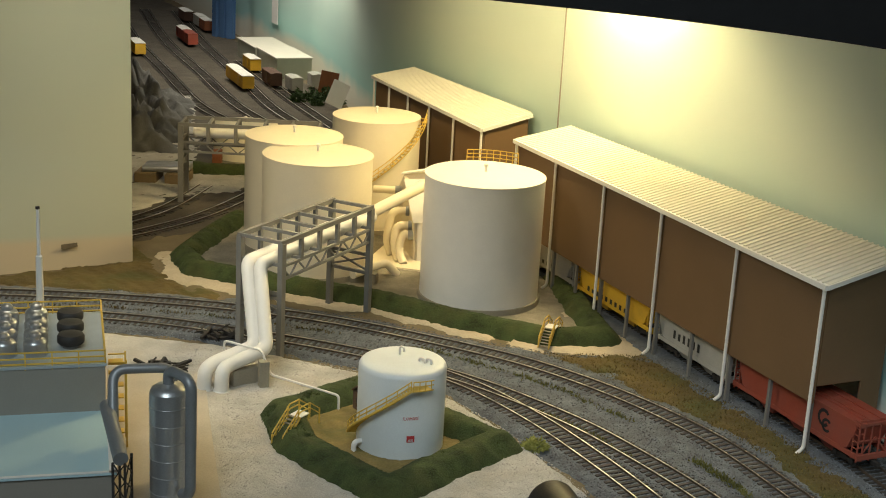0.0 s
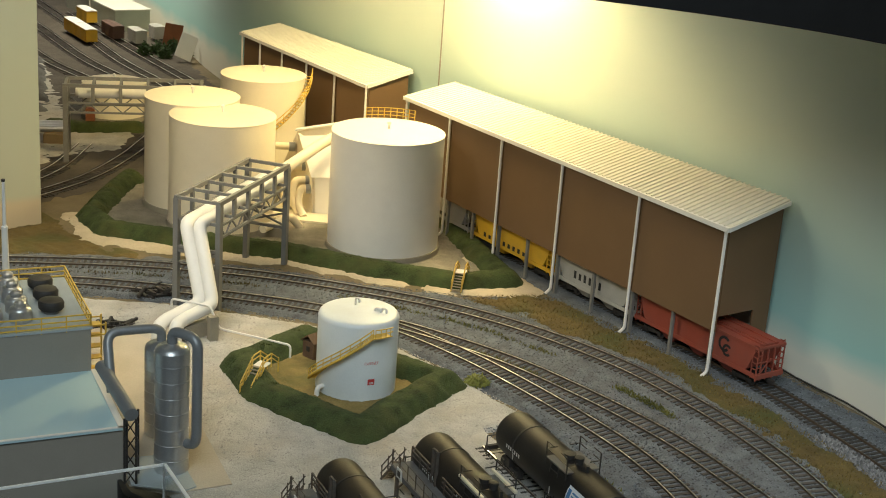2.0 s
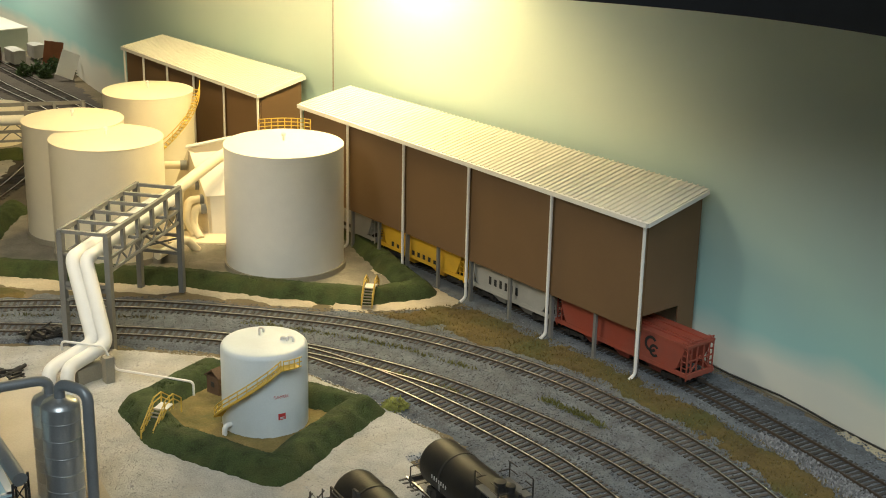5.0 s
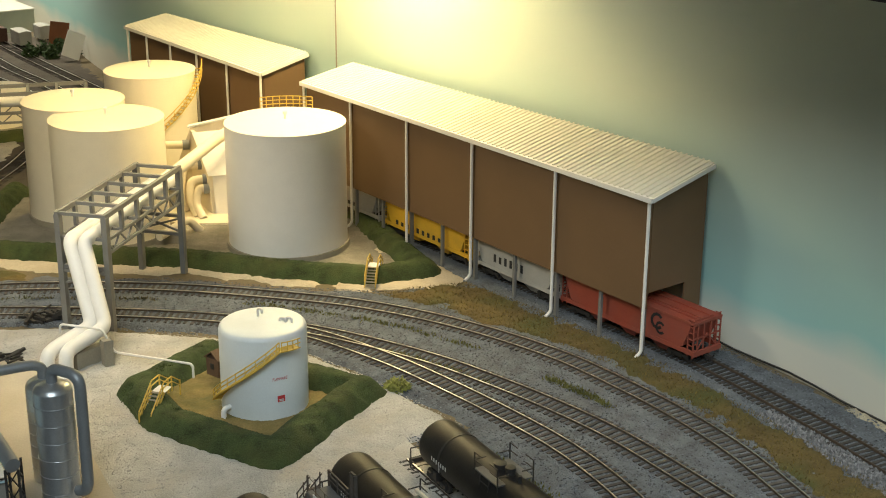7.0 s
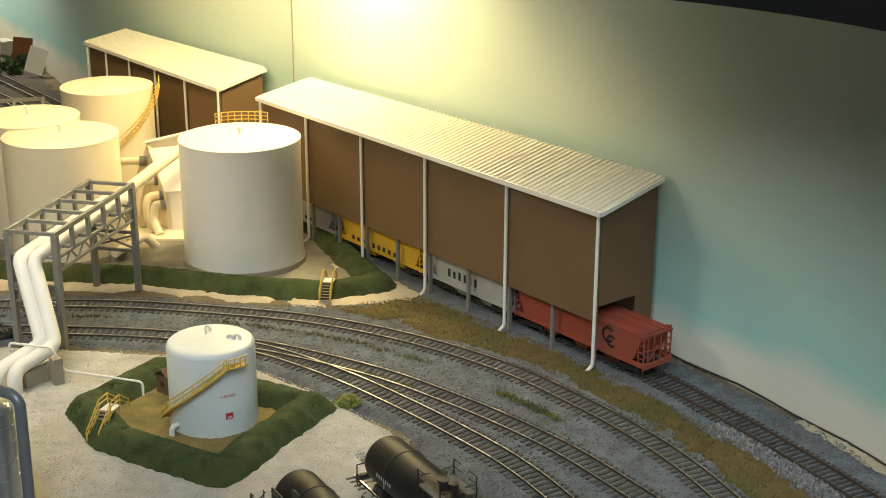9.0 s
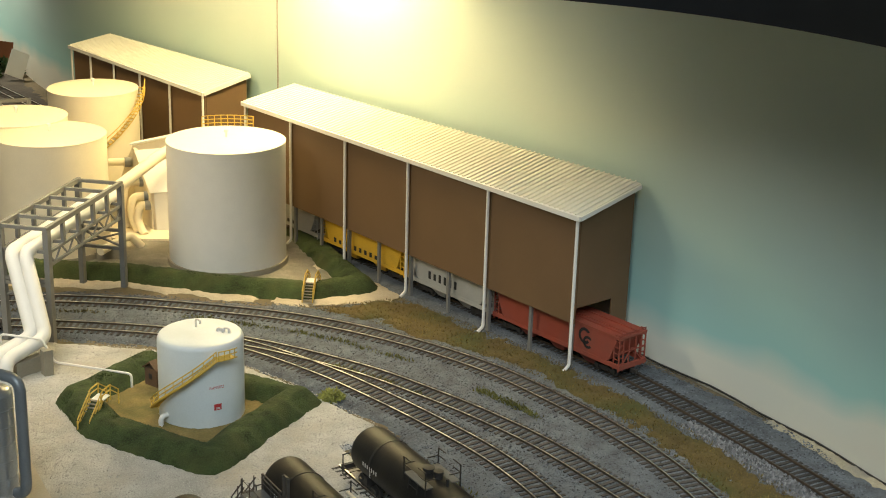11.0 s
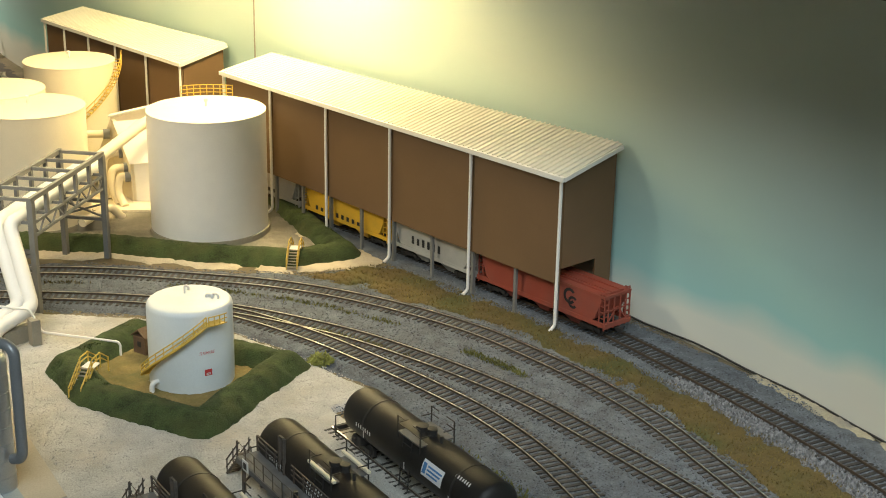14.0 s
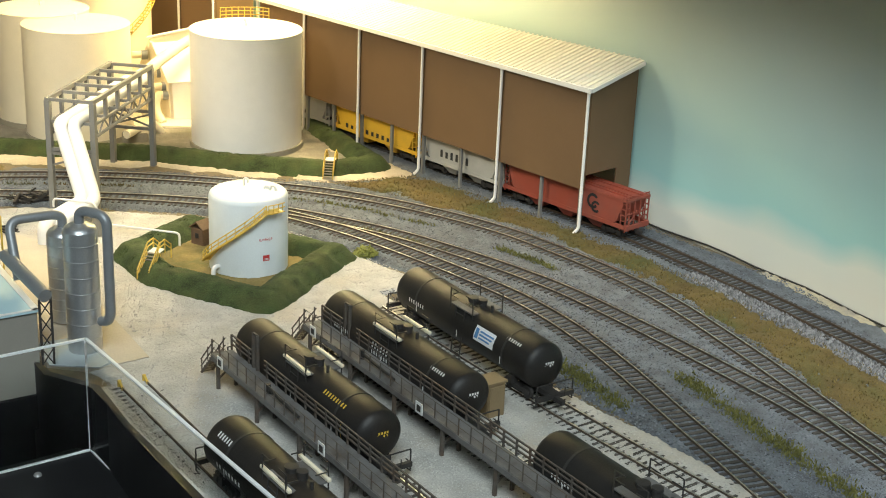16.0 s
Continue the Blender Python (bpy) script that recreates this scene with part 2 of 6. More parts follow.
def box(bm, lo, hi, m=None, bevel=0.0):
    vs = [bm.verts.new((x, y, z)) for x in (lo[0], hi[0]) for y in (lo[1], hi[1]) for z in (lo[2], hi[2])]
    fs = [bm.faces.new([vs[i] for i in q]) for q in ((0, 1, 3, 2), (4, 6, 7, 5), (0, 4, 5, 1), (2, 3, 7, 6), (0, 2, 6, 4), (1, 5, 7, 3))]
    if bevel:
        es = list({e for f in fs for e in f.edges})
        got = bmesh.ops.bevel(bm, geom=es, offset=bevel, segments=2, affect="EDGES")
        vs = list({v for v in vs if v.is_valid} | {v for f in got["faces"] for v in f.verts})
    if m:
        bmesh.ops.transform(bm, matrix=m, verts=vs)
    return bm


def bar(bm, p, q, w, h=None, up=(0, 0, 1)):
    """A rectangular bar from p to q."""
    p, q = Vector(p), Vector(q)
    d = (q - p).normalized()
    side = d.cross(Vector(up))
    side = side.normalized() if side.length > 1e-4 else d.cross(Vector((1, 0, 0))).normalized()
    top = side.cross(d)
    h = h or w
    ring = [[bm.verts.new(c + side * sx * w / 2 + top * sz * h / 2) for sx, sz in ((-1, -1), (1, -1), (1, 1), (-1, 1))] for c in (p, q)]
    for i in range(4):
        bm.faces.new((ring[0][i], ring[0][(i + 1) % 4], ring[1][(i + 1) % 4], ring[1][i]))
    bm.faces.new(ring[0]), bm.faces.new(ring[1])
    return bm


def tube(bm, pts, r, seg=12, cap=True, radii=None):
    """A round pipe along points."""
    pts = [Vector(p) for p in pts]
    rings, side = [], None
    for i, p in enumerate(pts):
        d = (pts[min(i + 1, len(pts) - 1)] - pts[max(i - 1, 0)]).normalized()
        if side is None:
            side = d.orthogonal().normalized()
        side = (side - d * side.dot(d)).normalized()
        other = d.cross(side)
        rr = radii[i] if radii else r
        rings.append([bm.verts.new(p + (side * math.cos(a) + other * math.sin(a)) * rr) for a in (2 * math.pi * k / seg for k in range(seg))])
    for a, b in zip(rings, rings[1:]):
        for k in range(seg):
            bm.faces.new((a[k], a[(k + 1) % seg], b[(k + 1) % seg], b[k]))
    if cap:
        bm.faces.new(rings[0]), bm.faces.new(rings[-1])
    return bm


def rounded(pts, r, n=6):
    """Points of a path with its corners rounded."""
    pts = [Vector(p) for p in pts]
    out = [pts[0]]
    for a, b, c in zip(pts, pts[1:], pts[2:]):
        p, q = b + (a - b).normalized() * min(r, (a - b).length / 2), b + (c - b).normalized() * min(r, (c - b).length / 2)
        for k in range(n + 1):
            t = k / n
            out.append(p * (1 - t) ** 2 + b * 2 * t * (1 - t) + q * t * t)
    return out + [pts[-1]]


def lathe(bm, profile, seg=64, centre=(0, 0, 0)):
    """A turned form from (radius, height) pairs; ends close where the radius is 0."""
    rings = []
    for r, z in profile:
        c = Vector(centre) + Vector((0, 0, z))
        rings.append([bm.verts.new(c)] if r < 1e-6 else [bm.verts.new(c + Vector((r * math.cos(2 * math.pi * k / seg), r * math.sin(2 * math.pi * k / seg), 0))) for k in range(seg)])
    for a, b in zip(rings, rings[1:]):
        for k in range(seg):
            n = (k + 1) % seg
            if len(a) == 1 and len(b) > 1:
                bm.faces.new((a[0], b[k], b[n]))
            elif len(b) == 1 and len(a) > 1:
                bm.faces.new((a[k], a[n], b[0]))
            elif len(a) > 1:
                bm.faces.new((a[k], a[n], b[n], b[k]))
    return bm


def smooth_line(pts, step=0.006):
    """A Catmull-Rom curve through plan points, in even steps."""
    p = [Vector((x, y)) for x, y in pts]
    p = [2 * p[0] - p[1]] + p + [2 * p[-1] - p[-2]]
    dense = []
    for a, b, c, d in zip(p, p[1:], p[2:], p[3:]):
        for k in range(24):
            t = k / 24
            dense.append(0.5 * (2 * b + (c - a) * t + (2 * a - 5 * b + 4 * c - d) * t * t + (3 * b - a - 3 * c + d) * t ** 3))
    dense.append(p[-2])
    out, left = [dense[0]], step
    for a, b in zip(dense, dense[1:]):
        run = (b - a).length
        while run >= left:
            a = a + (b - a) * (left / run)
            out.append(a)
            run, left = (b - a).length, step
        left -= run
    return out


def near_line(x, y, pts, closed=False):
    """Distance from grid points to a plan line."""
    best = np.full(x.shape, 9.0)
    pairs = list(zip(pts, pts[1:])) + ([(pts[-1], pts[0])] if closed else [])
    for (ax, ay), (bx, by) in pairs:
        dx, dy = bx - ax, by - ay
        t = np.clip(((x - ax) * dx + (y - ay) * dy) / (dx * dx + dy * dy + 1e-12), 0, 1)
        best = np.minimum(best, np.hypot(x - ax - t * dx, y - ay - t * dy))
    return best


def inside(x, y, pts):
    odd = np.zeros(x.shape, bool)
    for (ax, ay), (bx, by) in zip(pts, list(pts[1:]) + [pts[0]]):
        odd ^= ((ay > y) != (by > y)) & (x < (bx - ax) * (y - ay) / (by - ay + 1e-12) + ax)
    return odd


def waves(x, y, size, seed, octaves=3):
    """Smooth uneven noise on a grid, about -1 to 1."""
    rng, out, amp = np.random.RandomState(seed), np.zeros(x.shape), 1.0
    for _ in range(octaves):
        for _ in range(5):
            a, ph = rng.uniform(0, 6.28, 2)
            k = rng.uniform(0.6, 1.4) * 6.28 / size
            out += amp * 0.3 * np.sin(k * (x * math.cos(a) + y * math.sin(a)) + ph)
        size, amp = size / 2.3, amp * 0.6
    return out


def height_sheet(name, x, y, z, keep, mat, parent=None):
    """A mesh over the kept cells of a height grid."""
    idx = -np.ones(x.shape, int)
    cell = keep[:-1, :-1] | keep[1:, :-1] | keep[:-1, 1:] | keep[1:, 1:]
    used = np.zeros(x.shape, bool)
    used[:-1, :-1] |= cell
    used[1:, :-1] |= cell
    used[:-1, 1:] |= cell
    used[1:, 1:] |= cell
    idx[used] = np.arange(used.sum())
    verts = np.stack([x[used], y[used], z[used]], 1)
    i, j = np.nonzero(cell)
    faces = np.stack([idx[i, j], idx[i + 1, j], idx[i + 1, j + 1], idx[i, j + 1]], 1)
    me = bpy.data.meshes.new(name)
    me.from_pydata(verts.tolist(), [], faces.tolist())
    me.polygons.foreach_set("use_smooth", [True] * len(me.polygons))
    me.materials.append(mat)
    ob = new(name, me)
    if parent:
        ob.parent = parent
    return ob


def grid(lo, hi, res):
    return np.meshgrid(np.arange(lo[0], hi[0], res), np.arange(lo[1], hi[1], res), indexing="ij")


def patch(name, poly, z, mat, label, category, res=0.003, rough=0.0005, edge=0.006, wob=0.006, seed=1, kind="structure"):
    """A laid area of scenery with an uneven border that sinks into the ground."""
    px, py = [p[0] for p in poly], [p[1] for p in poly]
    x, y = grid((min(px) - 0.02, min(py) - 0.02), (max(px) + 0.02, max(py) + 0.02), res)
    d = near_line(x, y, poly, True) * np.where(inside(x, y, poly), 1, -1) + wob * waves(x, y, 0.05, seed)
    h = np.clip(d / edge, -1, 1)
    zz = z * h + rough * waves(x, y, 0.012, seed + 5)
    ob = height_sheet(name, x, y, zz, d > -edge * 0.8, mat)
    return tagged(ob, label, category, kind=kind)


def mound(name, line, half, height, mat, label, category, closed=False, res=0.003, seed=1, rough=0.0004, kind="", flat=0.28):
    """A bank along a plan line, rounded in section, resting on the ground."""
    px, py = [p[0] for p in line], [p[1] for p in line]
    x, y = grid((min(px) - half * 1.5, min(py) - half * 1.5), (max(px) + half * 1.5, max(py) + half * 1.5), res)
    d = near_line(x, y, line, closed) + half * 0.07 * waves(x, y, 0.05, seed)
    s = np.clip((1 - d / half) / (1 - flat), -0.3, 1)
    zz = height * (0.55 * s + 0.45 * np.sin(s * math.pi / 2)) * (1 + 0.04 * waves(x, y, 0.06, seed + 2)) + rough * waves(x, y, 0.011, seed + 3)
    ob = height_sheet(name, x, y, zz, d < half * 1.08, mat)
    return tagged(ob, label, category, kind=kind)

# ---- the place: layout board, backdrop, valance, room ----
def plan_slab(name, outline, z0, z1, mat):
    bm = bmesh.new()
    low, top = [[bm.verts.new((x, y, z)) for x, y in outline] for z in (z0, z1)]
    bm.faces.new(top), bm.faces.new(low)
    for i in range(len(outline)):
        j = (i + 1) % len(outline)
        bm.faces.new((low[i], low[j], top[j], top[i]))
    bmesh.ops.triangulate(bm, faces=bm.faces)
    return part(name, bm, mat)


def wall_run(name, line, z0, z1, thick, mat, side=1):
    """An upright sheet of some thickness along a plan line."""
    pts = [Vector(p) for p in line]
    back = []
    for i, p in enumerate(pts):
        d = (pts[min(i + 1, len(pts) - 1)] - pts[max(i - 1, 0)]).normalized()
        back.append(p + Vector((d.y, -d.x)) * thick * side)
    bm = bmesh.new()
    rows = [[bm.verts.new((p.x, p.y, z)) for p in some] for some in (pts, back) for z in (z0, z1)]
    f0, f1, b0, b1 = rows
    for i in range(len(pts) - 1):
        for lo, hi in ((f0, f1), (b1, b0), (f1, b1), (b0, f0)):
            bm.faces.new((lo[i], lo[i + 1], hi[i + 1], hi[i]))
    for i in (0, -1):
        bm.faces.new((f0[i], f1[i], b1[i], b0[i]))
    return part(name, bm, mat, smooth=True)


BACK = [(0.62, 0.0), (0.535, 0.45), (0.467, 0.761), (0.452, 0.824), (0.432, 0.885), (0.405, 0.962), (0.378, 1.02), (0.366, 1.045), (0.232, 1.305), (0.099, 1.563), (-0.086, 1.935), (-0.20, 2.24), (-0.265, 2.46), (-0.345, 2.69), (-0.44, 2.86), (-0.545, 3.06), (-1.0, 3.95)]
EDGE = [(-1.7, 0.42), (-0.60, 0.70), (-0.206, 0.822), (-0.196, 0.790), (-0.162, 0.762), (-0.145, 0.70), (-0.110, 0.60), (-0.060, 0.45), (0.0, 0.28), (0.03, 0.02)]
back_line = [tuple(p) for p in smooth_line(BACK, 0.03)]
tagged(plan_slab("ground", EDGE + [(x + 0.012, y) for x, y in back_line] + [(-1.7, 3.95)], -0.10, 0.0, EARTH), "brown earth scenery base of the layout board", "ground", kind="structure")
fascia_line = [(x - 0.002, y - 0.002) for x, y in EDGE]
tagged(wall_run("fascia", fascia_line, -0.22, 0.0034, 0.006, BLACKBOARD, -1), "black painted fascia board along the layout edge", "fascia", kind="structure")
wall_back = tagged(wall_run("wall_back", back_line, -0.02, 0.78, 0.03, SKY), "backdrop wall painted as pale turquoise sky above a whitish horizon", "wall", kind="structure")
seam = bmesh.new()
bar(seam, (0.0985, 1.5625, 0), (0.0985, 1.5625, 0.6), 0.0016, 0.001, (0.42, 0.9, 0))
part("seam", seam, TAUPE, wall_back, "thin vertical joint in the backdrop")
LEFT = [(-0.349, 1.398), (-0.468, 1.328), (-0.70, 1.20), (-1.05, 1.05), (-1.7, 0.9)]
tagged(wall_run("wall_left", LEFT, -0.004, 0.78, 0.012, BOARD, 1), "pale divider board painted as sky with a cream lower band", "wall", kind="structure")
VAL = [(-1.7, 0.80), (-0.6, 0.89), (-0.36, 0.895), (-0.22, 0.895), (-0.073, 0.888), (0.04, 0.857), (0.138, 0.815), (0.222, 0.758), (0.278, 0.695), (0.316, 0.62), (0.345, 0.52), (0.37, 0.40), (0.40, 0.0)]
val_line = [tuple(p) for p in smooth_line(VAL, 0.02)]
tagged(wall_run("valance", val_line, 0.36, 0.79, 0.012, BLACKBOARD, -1), "black lighting valance curving above the layout", "valance", kind="structure")
tagged(plan_slab("ceiling", val_line + [(0.62, 0.0)] + back_line + [(-1.7, 3.95)], 0.78, 0.80, ROOM), "plain lid above the layout lamps", "ceiling", kind="structure")
for n, (lo, hi, mat) in enumerate((((-1.75, -2.0, 1.7), (1.2, 4.0, 1.75), ROOM), ((-1.75, -2.0, -0.95), (1.2, 4.0, -0.9), ROOMDARK), ((-1.75, -2.05, -0.9), (1.2, -2.0, 1.7), ROOM),
                                   ((-1.8, -2.0, -0.9), (-1.75, 4.0, 1.7), ROOM), ((1.2, -2.0, -0.9), (1.25, 4.0, 1.7), ROOM), ((-1.75, 3.97, -0.9), (1.2, 4.0, 1.7), ROOM))):
    tagged(part(("room_ceiling", "floor", "wall_south", "wall_west", "wall_east", "wall_north")[n], box(bmesh.new(), lo, hi), mat),
           ("plain room ceiling", "dark carpeted room floor", "plain room wall", "plain room wall", "plain room wall", "plain room wall")[n], "room", kind="structure")

# ---- scenery sheets ----
ballast_area = [(-1.2, 1.15), (-0.7, 1.19), (-0.45, 1.185), (-0.28, 1.185), (-0.20, 1.17), (-0.08, 1.14), (0.0, 1.10), (0.06, 1.02), (0.125, 0.92), (0.115, 0.89), (0.12, 0.83), (0.155, 0.745), (0.195, 0.64), (0.225, 0.52),
                (0.26, 0.30), (0.55, 0.2), (0.462, 0.761), (0.40, 0.96), (0.30, 1.17), (0.075, 1.60), (0.0, 1.60), (0.12, 1.38), (0.19, 1.21), (0.10, 1.205), (0.0, 1.235), (-0.10, 1.275), (-0.22, 1.30), (-0.35, 1.30), (-0.7, 1.275), (-1.2, 1.23)]
patch("ballast", ballast_area, 0.0028, BALLAST, "grey crushed-stone ballast spread between the tracks", "ballast", wob=0.004, seed=3, rough=0.0004)
yard = [(-0.19, 0.850), (-0.152, 0.772), (-0.1355, 0.70), (-0.1005, 0.60), (-0.0505, 0.45), (0.010, 0.28), (0.29, 0.28), (0.250, 0.50), (0.212, 0.60), (0.178, 0.67), (0.14, 0.75), (0.10, 0.84), (0.075, 0.90), (0.12, 0.915), (0.06, 1.015), (0.0, 1.09), (-0.09, 1.13),
        (-0.20, 1.165), (-0.30, 1.175), (-0.6, 1.17), (-0.9, 1.1), (-0.9, 0.72)]
patch("sand_yard", yard, 0.0036, SAND, "pale sandy gravel of the refinery yard", "sand", edge=0.003, wob=0.0012, seed=8, rough=0.0003)
rim = [(-0.1615, 0.761), (-0.1447, 0.70), (-0.1097, 0.60), (-0.0597, 0.45), (0.0003, 0.28)]
tagged(plan_slab("gravel_edge", rim + [(x + 0.016, y) for x, y in reversed(rim)], -0.002, 0.0031, SAND), "pale gravel running to the board edge", "gravel", kind="structure")
patch("sand_apron", [(-0.30, 1.345), (-0.22, 1.315), (-0.08, 1.285), (0.0, 1.245), (0.10, 1.212), (0.145, 1.205), (0.185, 1.215), (0.175, 1.255), (0.13, 1.33), (0.05, 1.45), (-0.05, 1.52), (-0.28, 1.5), (-0.33, 1.44)], 0.0022, TANSAND,
      "tan sandy ground round the storage tanks", "sand", seed=4)
patch("tank_yard", [(-0.285, 1.39), (-0.18, 1.360), (-0.08, 1.331), (0.01, 1.285), (0.095, 1.252), (0.137, 1.258), (0.118, 1.335), (0.098, 1.435), (0.03, 1.50), (-0.05, 1.62), (-0.17, 1.70), (-0.262, 1.585), (-0.283, 1.47)], 0.0034, GREYSAND,
      "grey-brown gravel ground among the storage tanks", "gravel", seed=6)
patch("dry_grass", [(0.085, 1.200), (0.13, 1.168), (0.175, 1.118), (0.24, 1.04), (0.282, 0.965), (0.312, 0.88), (0.332, 0.79), (0.345, 0.70), (0.352, 0.60), (0.365, 0.40), (0.44, 0.40), (0.425, 0.60), (0.405, 0.71), (0.380, 0.80), (0.352, 0.885),
                    (0.322, 0.962), (0.294, 1.025), (0.258, 1.09), (0.222, 1.15), (0.182, 1.212), (0.13, 1.205)], 0.0042, DRYTURF, "dry brown and olive grass between the tracks", "grass", rough=0.0009, seed=12, kind="stuff")
patch("brown_grass", [(-1.2, 1.285), (-0.6, 1.29), (-0.35, 1.30), (-0.22, 1.30), (-0.30, 1.35), (-0.36, 1.46), (-0.40, 1.45), (-0.36, 1.40), (-0.47, 1.32), (-0.75, 1.2), (-1.2, 1.05)], 0.002, DRYTURF, "dry brown grass along the divider board", "grass", rough=0.0008, seed=14, kind="stuff")
patch("far_yard", [(-0.44, 1.42), (-0.34, 1.50), (-0.25, 1.60), (-0.17, 1.78), (-0.18, 2.1), (-0.28, 2.44), (-0.60, 3.1), (-1.0, 3.9), (-1.6, 3.9), (-1.2, 2.6), (-0.7, 1.9)], 0.0022, YARD, "dark cinder ballast of the distant yard", "ballast", res=0.008, rough=0.001, seed=17)

# ---- tracks ----
tie_mesh = bpy.data.meshes.new("tie")
_b = box(bmesh.new(), (-0.015, -0.0013, 0), (0.015, 0.0013, 0.0019))
_b.to_mesh(tie_mesh), _b.free()
tie_mesh.materials.append(TIE)
dark_tie_mesh = tie_mesh.copy()
dark_tie_mesh.materials.clear()
dark_tie_mesh.materials.append(DARKTIE)


def track(line, label, group="tracks of the layout", z=0.0017, ties=True, bright=True, step=0.0062):
    pts = smooth_line(line, step)
    t = thing("track", label, "railway track", group=group)
    for side in (-1, 1):
        bm, head = bmesh.new(), bmesh.new()
        path = []
        for i, p in enumerate(pts):
            d = (pts[min(i + 1, len(pts) - 1)] - pts[max(i - 1, 0)]).normalized()
            path.append(p + Vector((-d.y, d.x)) * side * 0.0087)
        for b, w, lo, hi in ((bm, 0.0011, 0.0019, 0.0034), (head, 0.0008, 0.0034, 0.0039)):
            rings = []
            for i, p in enumerate(path):
                d = (path[min(i + 1, len(path) - 1)] - path[max(i - 1, 0)]).normalized()
                n = Vector((-d.y, d.x)) * w / 2
                rings.append([b.verts.new((q.x, q.y, z + h)) for q, h in ((p - n, lo), (p + n, lo), (p + n, hi), (p - n, hi))])
            for r0, r1 in zip(rings, rings[1:]):
                for k in range(4):
                    b.faces.new((r0[k], r0[(k + 1) % 4], r1[(k + 1) % 4], r1[k]))
            b.faces.new(rings[0]), b.faces.new(rings[-1])
        rail = part("rail", bm, RAILSIDE, t)
        part("railhead", head, RAILTOP if bright else RAILSIDE, rail, "polished steel railhead" if bright else "")
    if ties:
        for i, p in enumerate(pts):
            d = pts[min(i + 1, len(pts) - 1)] - pts[max(i - 1, 0)]
            ob = new("tie", tie_mesh if bright else dark_tie_mesh)
            ob.parent = t
            ob.matrix_basis = Matrix.Translation((p.x, p.y, z)) @ Matrix.Rotation(math.atan2(d.y, d.x) - math.pi / 2 + random.uniform(-0.03, 0.03), 4, "Z")
    return t


TRACK_A = [(-0.9, 1.19), (-0.6, 1.243), (-0.444, 1.263), (-0.334, 1.271), (-0.22, 1.267), (-0.107, 1.246), (0.004, 1.205), (0.082, 1.166), (0.155, 1.108), (0.22, 1.033), (0.262, 0.958), (0.290, 0.895), (0.310, 0.83), (0.324, 0.75), (0.334, 0.68), (0.342, 0.60), (0.350, 0.50), (0.36, 0.30)]
TRACK_B = [(-0.9, 1.135), (-0.6, 1.188), (-0.424, 1.210), (-0.319, 1.216), (-0.23, 1.206), (-0.12, 1.180), (-0.04, 1.152), (0.02, 1.120), (0.07, 1.082), (0.12, 1.035), (0.16, 0.985), (0.195, 0.935), (0.228, 0.878), (0.255, 0.814), (0.278, 0.754), (0.299, 0.694), (0.318, 0.636), (0.333, 0.575), (0.343, 0.52)]
TRACK_C = [(-0.02, 1.142), (0.03, 1.103), (0.08, 1.045), (0.12, 0.985), (0.155, 0.925), (0.185, 0.865), (0.206, 0.80), (0.219, 0.725), (0.228, 0.638), (0.236, 0.567), (0.245, 0.47), (0.255, 0.30)]
TRACK_D = [(0.0765, 0.870), (0.1145, 0.761), (0.1522, 0.66), (0.1766, 0.60), (0.1981, 0.55), (0.2326, 0.47), (0.287, 0.34)]
TRACK_H = [(0.038, 1.595), (0.20, 1.275), (0.32, 1.035), (0.345, 0.98), (0.372, 0.905), (0.398, 0.825), (0.42, 0.745), (0.438, 0.66), (0.46, 0.50), (0.48, 0.33)]
track(TRACK_A, "main line track on brown ties curving past the tanks")
track(TRACK_B, "second track on brown ties curving beside the main line")
track(TRACK_C, "diverging siding track on brown ties in grey ballast")
track(TRACK_D, "tank car siding half sunk in pale gravel", z=0.0018)
track(TRACK_H, "hopper loading track running under the brown shed", bright=False, step=0.0055)

